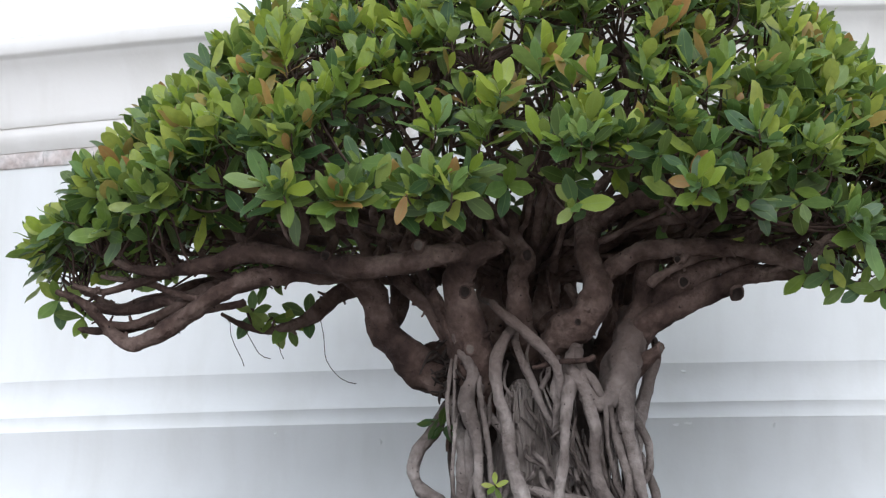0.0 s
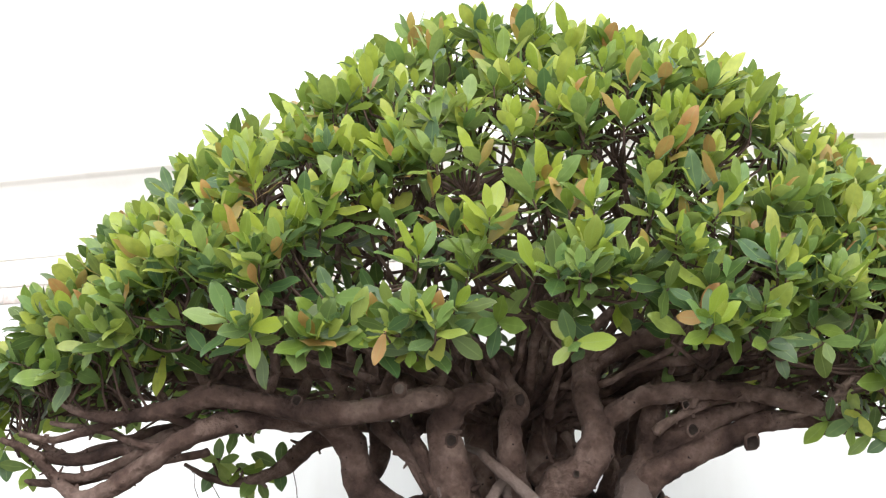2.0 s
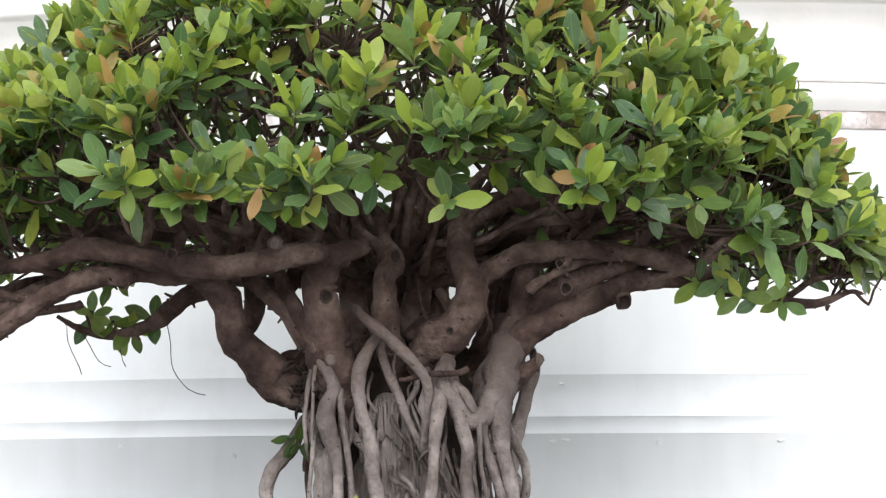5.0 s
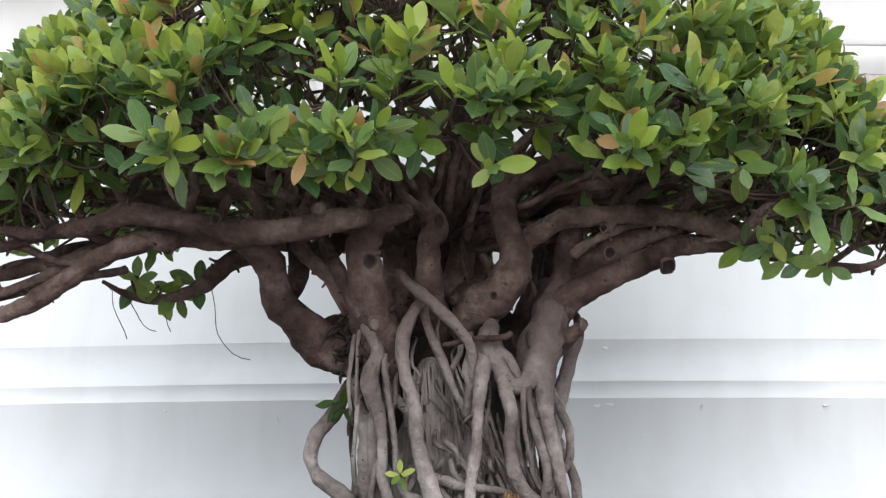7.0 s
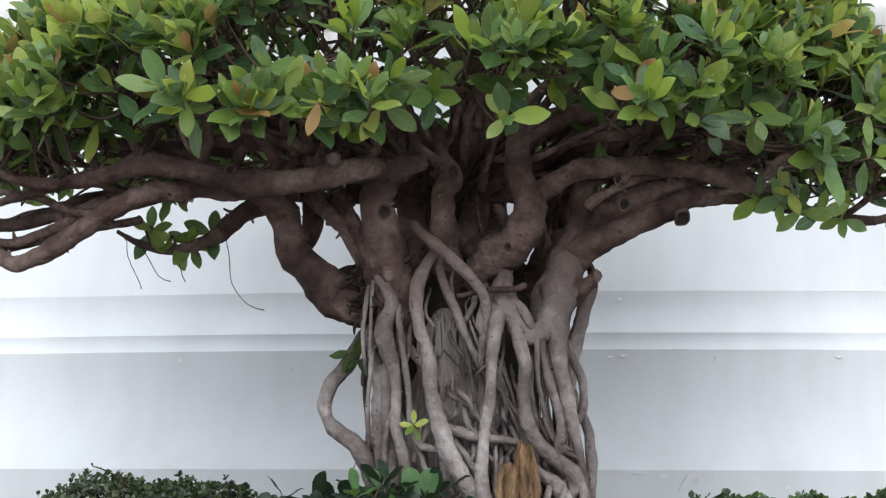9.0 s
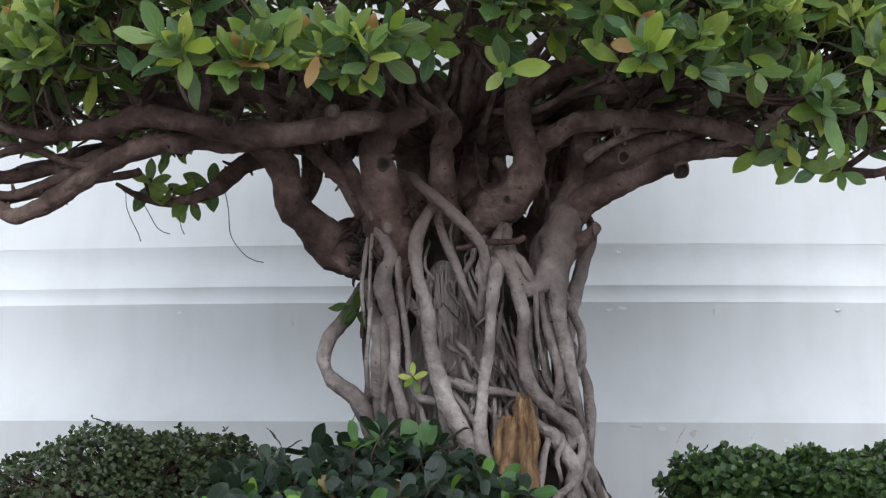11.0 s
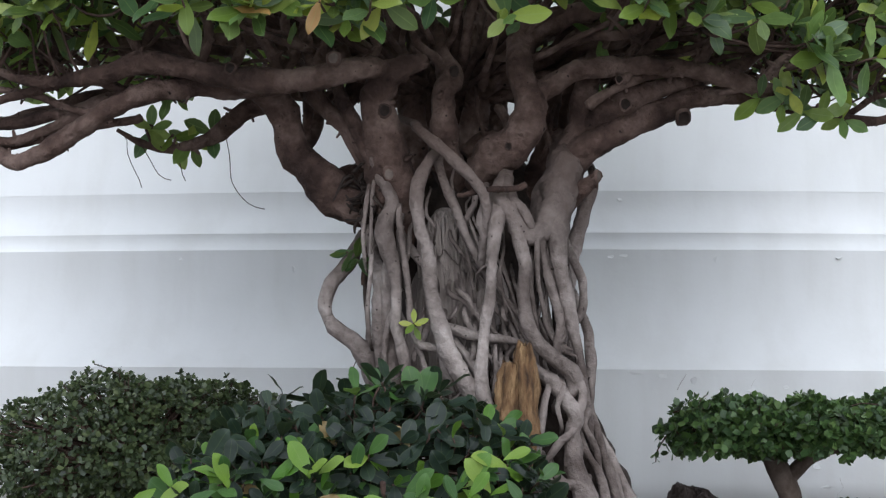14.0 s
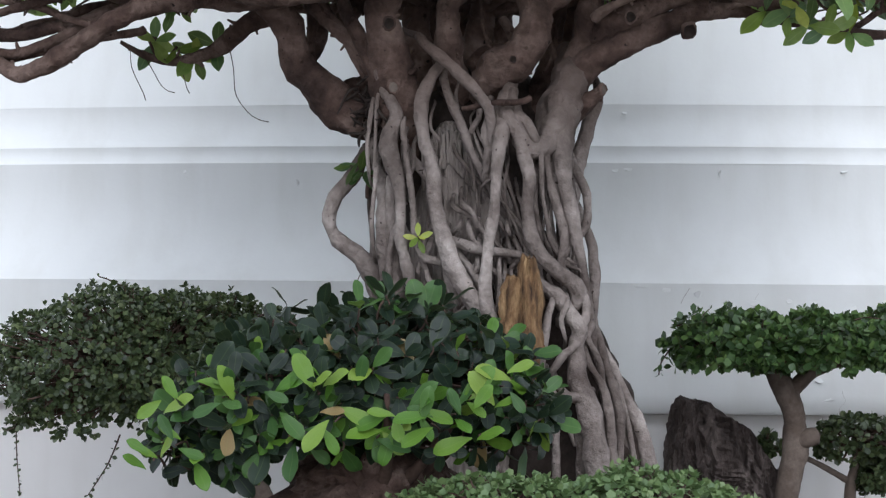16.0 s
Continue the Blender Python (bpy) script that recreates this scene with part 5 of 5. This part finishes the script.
root_shoot((-0.225, -0.1, 1.69), (-0.228, -0.135, 1.683), sprig(rng, (-0.228, -0.135, 1.683), (0.3, -0.6, -0.5), 5, 0.046, (40, 90), (0.9, 0.1, 0, 0)))
root_shoot((-0.235, -0.09, 1.7), (-0.25, -0.11, 1.7), sprig(rng, (-0.25, -0.11, 1.7), (-0.8, -0.1, -0.35), 3, 0.05, (8, 35), (0.9, 0.1, 0, 0)))
root_shoot((-0.13, -0.215, 1.58), (-0.131, -0.235, 1.583), sprig(rng, (-0.131, -0.235, 1.583), (0.1, -0.8, 0.3), 6, 0.026, (50, 100), (0, 0.4, 0.7, 0)))


# ---- the low planting round it ----
def old_wood():
    thing = empty("wood_slab", (0.03, -0.2, 1.4), "upright slab of weathered orange-brown wood wedged among the roots", "wood")
    rows, sides = 60, 40
    for k, (x0, x1, half, lo, hi, y) in enumerate(((0.013, 0.022, 0.022, 1.34, 1.522, -0.25), (0.041, 0.043, 0.02, 1.34, 1.552, -0.256))):
        verts, faces = [], []
        for i in range(rows + 1):
            t = i / rows
            z = lo + (hi - lo) * t
            taper = min(1.0, 0.45 + 1.4 * t) * (1 - (0.3 + 0.2 * k) * max(0, (t - 0.75) / 0.25) ** 2)
            w = half * taper * (1 + 0.2 * noise.noise(Vector((k * 7, 0, z * 30))))
            x = np.interp(t, [0, 0.45, 1], [x1, x0, x0 + 0.006 * (1 - k) - 0.002 * k])
            for j in range(sides):
                a = 2 * math.pi * j / sides
                groove = 0.3 * noise.noise(Vector((math.cos(a) * 3.2, math.sin(a) * 3.2, z * 10 + k * 5))) - 0.3 * abs(noise.noise(Vector((math.cos(a) * 7, math.sin(a) * 7, z * 16)))) + 0.16 * noise.noise(Vector((math.cos(a) * 9, math.sin(a) * 9, z * 90)))
                frayed = 0.012 * noise.noise(Vector((math.cos(a) * 4, math.sin(a) * 4, 3 + k))) * max(0, t - 0.85) / 0.15
                verts.append((x + w * (1 + groove) * math.cos(a), y + 0.022 * (1 + groove) * math.sin(a), z + frayed))
        for i in range(rows):
            faces += [(i * sides + j, i * sides + (j + 1) % sides, (i + 1) * sides + (j + 1) % sides, (i + 1) * sides + j) for j in range(sides)]
        faces += [tuple(range(rows * sides, (rows + 1) * sides)), tuple(range(sides))[::-1]]
        part("split_plank", raw_mesh("split_plank", verts, faces, [OLD_WOOD]), thing)


def rock():
    bm = bmesh.new()
    bmesh.ops.create_icosphere(bm, subdivisions=6, radius=1)
    for v in bm.verts:
        p = v.co.copy()
        x = math.copysign(abs(p.x) ** 0.7, p.x)
        top = np.interp(x, [-1, -0.8, -0.5, -0.2, 0.1, 0.4, 0.7, 1.0], [0.92, 1.04, 0.98, 0.95, 0.72, 0.6, 0.12, -0.3])
        z = min(p.z * 1.5, top) if p.z > 0 else p.z
        cell = Vector((x * 4.2, p.y * 4.2, z * 1.1))
        ridge = 1 - abs(noise.noise(cell * 1.7)) * 2.2
        rough = 0.13 * ridge + 0.09 * noise.noise(Vector((x * 11, p.y * 11, z * 5))) + 0.05 * noise.noise(Vector((x * 26, p.y * 26, z * 14)))
        v.co = Vector((0.378 + 0.1 * x * (0.93 + 0.6 * rough) + 0.018 * (1 - z) * (x > 0), 0.33 + 0.075 * p.y * (0.85 + 1.6 * rough), 1.185 + 0.125 * z * (0.93 + 0.5 * rough)))
    me = bpy.data.meshes.new("garden_rock")
    bm.to_mesh(me)
    me.materials.append(ROCK)
    tagged(new("garden_rock", me), "dark brown furrowed rock standing on the soil", "rock")


def blob_points(rng, centre, radii, count, floor=-0.75, skin=0.2, uneven=0.16):
    """Places on and just inside an uneven mound, with the way out of it."""
    out = []
    while len(out) < count:
        d = unit(rng.normal(0, 1, 3))
        if d[2] < floor:
            continue
        c = np.array(centre)
        f = 1 + uneven * noise.noise(Vector(d * 2.6 + c * 9)) + 0.6 * uneven * noise.noise(Vector(d * 7 + c * 9)) - abs(rng.normal(0, skin)) * 0.6
        p = c + d * np.array(radii) * f
        out.append((p, unit(d / np.array(radii))))
    return out


def small_shrub(name, label, mounds, count, size, mats, stems, bark, floor=-0.75, seed=1, category="shrub", shoots=(), uneven=0.16):
    """A clipped shrub: stems, twigs inside, and very many small leaves in tufts."""
    rng = np.random.default_rng(seed)
    thing = empty(name, (stems[0][0][0], stems[0][0][1], 1.08), label, category)
    for i, s in enumerate(stems):
        tube("stem", s, bark, thing, 12, 0.01, 0.18, seed * 10 + i, "", 0.004)
    leaves, rows = [], []
    for centre, radii, share in mounds:
        for p, n in blob_points(rng, centre, radii, int(count * share), floor, 0.2, uneven):
            axis = unit(n + np.array((0, 0, 0.35)) + rng.normal(0, 0.35, 3))
            leaves += [(m, 0) for m, _ in sprig(rng, p, axis, int(rng.integers(3, 6)), size * rng.uniform(0.7, 1.2), (20, 85), broad=1.25)]
            if rng.random() < 0.14:
                q = np.array(centre) + (p - np.array(centre)) * rng.uniform(0.1, 0.5) + rng.normal(0, 0.01, 3)
                rows.append([(*q, 0.0028), (*((p + q) / 2 + rng.normal(0, 0.008, 3)), 0.002), (*p, 0.0012)])
    for s in shoots:
        rows.append(s)
        sp = spline(s, 0.012)
        for k in range(1, len(sp)):
            leaves += [(m, 0) for m, _ in sprig(rng, sp[k, :3], rng.normal(0, 1, 3), 2, size * 0.75, (30, 80), broad=1.2)]
    order = sorted(range(len(leaves)), key=lambda i: leaves[i][0][1, 3] - 0.5 * leaves[i][0][2, 3])
    front = set(order[:300])
    leaf_cloud("foliage", [f for i, f in enumerate(leaves) if i not in front], SMALL_LEAF, mats[:1], thing)
    leaf_parts("leaf", [leaves[i] for i in order[:300]], SMALL_LEAF, mats[1:], thing)
    many_tubes("twig_network", rows, TWIG_BARK, thing, 4, 0.03)
    return thing


def broad_shrub():
    rng = np.random.default_rng(21)
    thing = empty("broad_leaf_shrub", (-0.19, -0.5, 1.08), "low shrub of dark oval leaves with bright yellow-green new growth", "shrub")
    # stump widened: its dark bulk also stands for the shade under the leaves
    base = [(-0.17, -0.45, 1.03, 0.15), (-0.17, -0.45, 1.12, 0.145), (-0.18, -0.45, 1.2, 0.125), (-0.18, -0.46, 1.27, 0.08), (-0.18, -0.47, 1.33, 0.03)]
    tube("stem", base, BARK, thing, 48, 0.008, 0.4, 3, "dark furrowed stump, widened for the shade under the leaves")
    for i in range(9):
        a = i * 0.7
        tube("stem", [(-0.165, -0.5, 1.2, 0.012), (-0.165 + 0.09 * math.cos(a), -0.5 + 0.07 * math.sin(a), 1.27, 0.008), (-0.18 + 0.19 * math.cos(a), -0.5 + 0.13 * math.sin(a), 1.36, 0.004)], TWIG_BARK, thing, 7, 0.02, 0.15, i)
    leaves, rows = [], []
    for centre, radii, count in (((-0.18, -0.47, 1.365), (0.235, 0.18, 0.122), 340), ((-0.295, -0.52, 1.335), (0.175, 0.15, 0.105), 160), ((-0.2, -0.47, 1.295), (0.26, 0.13, 0.045), 80), ((-0.395, -0.53, 1.275), (0.08, 0.08, 0.055), 55), ((0.015, -0.5, 1.335), (0.07, 0.09, 0.065), 45)):
        for p, n in blob_points(rng, centre, radii, count, -0.55, 0.3):
            low = p[1] < -0.52 and p[2] < 1.4
            axis = unit(n + np.array((0, -0.25, 0.4)) + rng.normal(0, 0.35, 3))
            ages = (0.75, 0.2, 0.07, 0.006) if low else (0.95, 0.05, 0.015, 0.003)
            leaves += sprig(rng, p, axis, int(rng.integers(3, 6)), rng.uniform(0.035, 0.052), (25, 90), ages)
            rows.append([(*(np.array(centre) + (p - np.array(centre)) * 0.5), 0.0022), (*(p - axis * 0.02), 0.0018), (*p, 0.0012)])
    # bright young growth leaning out at the front, blades turned to the light
    for i in range(25):
        x = -0.47 + 0.5 * (i + rng.random()) / 25
        p = np.array((x, -0.655 + 0.3 * (x + 0.2) ** 2 + rng.normal(0, 0.015), rng.uniform(1.262 + 0.04 * (x > -0.3), 1.385)))
        axis = unit((rng.normal(0, 0.8), -0.5, rng.normal(0.1, 0.5)))
        for k in range(int(rng.integers(2, 5))):
            a = rng.uniform(0, 2 * math.pi)
            along = unit((math.cos(a) + axis[0], -0.25, 0.8 * math.sin(a) + axis[2] - 0.1))
            kind = 3 if rng.random() < 0.04 else (2 if rng.random() < 0.75 else 1)
            leaves.append((leaf_pose(p + rng.normal(0, 0.008, 3), along, (rng.normal(0, 0.3), -0.75, 0.65), rng.uniform(0.032, 0.056), rng.uniform(0.75, 0.95)), kind))
        rows.append([(*(p - np.array((0, -0.12, 0.03))), 0.002), (*(p - np.array((0, -0.05, 0.0)) + rng.normal(0, 0.006, 3)), 0.0018), (*p, 0.0013)])
    # two upright leaves on the top
    for dx in (-0.012, 0.014):
        leaves.append((leaf_pose((-0.105, -0.5, 1.46), (dx * 22, -0.1, 1), (-dx * 10, -1, 0.3), 0.058), 1))
    order = sorted(range(len(leaves)), key=lambda i: leaves[i][0][1, 3])
    front = set(order[:300])
    leaf_cloud("foliage", [f for i, f in enumerate(leaves) if i not in front], BROAD_LEAF, BROAD, thing)
    leaf_parts("leaf", [leaves[i] for i in order[:300]], BROAD_LEAF, BROAD_SINGLE, thing)
    many_tubes("twig_network", rows, TWIG_BARK, thing, 4, 0.03)


old_wood()
rock()
small_shrub("clipped_shrub", "clipped mound of tiny dark green leaves with stray twigs", [((-0.63, 0.1, 1.35), (0.26, 0.2, 0.155), 0.72), ((-0.53, 0.1, 1.362), (0.2, 0.19, 0.135), 0.4)], 4300, 0.0125, SMALL_DARK,
            [[(-0.41, 0.12, 1.04, 0.022), (-0.43, 0.12, 1.16, 0.019), (-0.55, 0.11, 1.25, 0.015), (-0.64, 0.1, 1.33, 0.01)], [(-0.43, 0.12, 1.16, 0.014), (-0.5, 0.1, 1.24, 0.01), (-0.5, 0.09, 1.32, 0.006)]],
            SHRUB_BARK, -0.6, 3, "shrub",
            [[(-0.64, 0.1, 1.49, 0.0016), (-0.68, 0.1, 1.512, 0.0013), (-0.705, 0.1, 1.52, 0.001)], [(-0.81, 0.1, 1.4, 0.0014), (-0.832, 0.1, 1.43, 0.0012), (-0.836, 0.1, 1.457, 0.001)],
             [(-0.84, 0.08, 1.27, 0.0014), (-0.838, 0.08, 1.21, 0.0012), (-0.832, 0.08, 1.15, 0.001)], [(-0.66, 0.08, 1.25, 0.0016), (-0.68, 0.08, 1.2, 0.0013), (-0.715, 0.08, 1.145, 0.001)]])
small_shrub("cloud_pruned_tree", "small cloud-pruned tree with a flat pad of green leaves", [((0.395, 0.24, 1.402), (0.105, 0.13, 0.062), 0.36), ((0.55, 0.25, 1.4), (0.14, 0.15, 0.06), 0.46), ((0.75, 0.27, 1.44), (0.12, 0.12, 0.055), 0.3)], 2100, 0.0185, SMALL_MID,
            [[(0.482, 0.25, 1.07, 0.024), (0.49, 0.25, 1.15, 0.021), (0.505, 0.25, 1.22, 0.022), (0.5, 0.25, 1.29, 0.019), (0.48, 0.25, 1.34, 0.021), (0.45, 0.25, 1.38, 0.012)],
             [(0.49, 0.25, 1.32, 0.014), (0.53, 0.25, 1.36, 0.012), (0.6, 0.25, 1.39, 0.008), (0.7, 0.26, 1.42, 0.005)], [(0.505, 0.25, 1.24, 0.018), (0.528, 0.24, 1.25, 0.017), (0.54, 0.24, 1.252, 0.015)]],
            SHRUB_BARK, -0.5, 4, "tree",
            [[(0.56, 0.22, 1.44, 0.0016), (0.62, 0.22, 1.46, 0.0013), (0.68, 0.22, 1.45, 0.001)], [(0.345, 0.22, 1.425, 0.0014), (0.335, 0.22, 1.455, 0.0012), (0.35, 0.22, 1.472, 0.001)], [(0.42, 0.22, 1.43, 0.0014), (0.43, 0.22, 1.452, 0.0012), (0.44, 0.22, 1.468, 0.001)], [(0.28, 0.22, 1.4, 0.0014), (0.265, 0.22, 1.375, 0.0012), (0.262, 0.22, 1.355, 0.001)]], 0.36)
small_shrub("dark_shrub", "dark small-leaved shrub low by the wall", [((0.63, 0.36, 1.235), (0.085, 0.07, 0.045), 0.6), ((0.68, 0.37, 1.17), (0.06, 0.06, 0.04), 0.4), ((0.47, 0.36, 1.225), (0.025, 0.02, 0.025), 0.07)], 600, 0.015, SMALL_DARK,
            [[(0.62, 0.36, 1.07, 0.012), (0.615, 0.36, 1.15, 0.01), (0.63, 0.36, 1.22, 0.006)], [(0.615, 0.36, 1.16, 0.006), (0.54, 0.36, 1.2, 0.005), (0.47, 0.36, 1.22, 0.003)]], SHRUB_BARK, -0.8, 5)
small_shrub("front_hedge", "low clipped hedge of small light green leaves", [((0.02, -0.62, 1.17), (0.2, 0.12, 0.085), 0.5), ((0.2, -0.62, 1.178), (0.175, 0.12, 0.085), 0.5)], 2700, 0.0125, SMALL_PALE,
            [[(0.0, -0.62, 1.07, 0.01), (0.0, -0.62, 1.13, 0.008), (0.02, -0.62, 1.2, 0.004)], [(0.25, -0.62, 1.07, 0.01), (0.25, -0.62, 1.13, 0.008), (0.23, -0.62, 1.2, 0.004)]], SHRUB_BARK, -0.3, 6, "hedge")
broad_shrub()
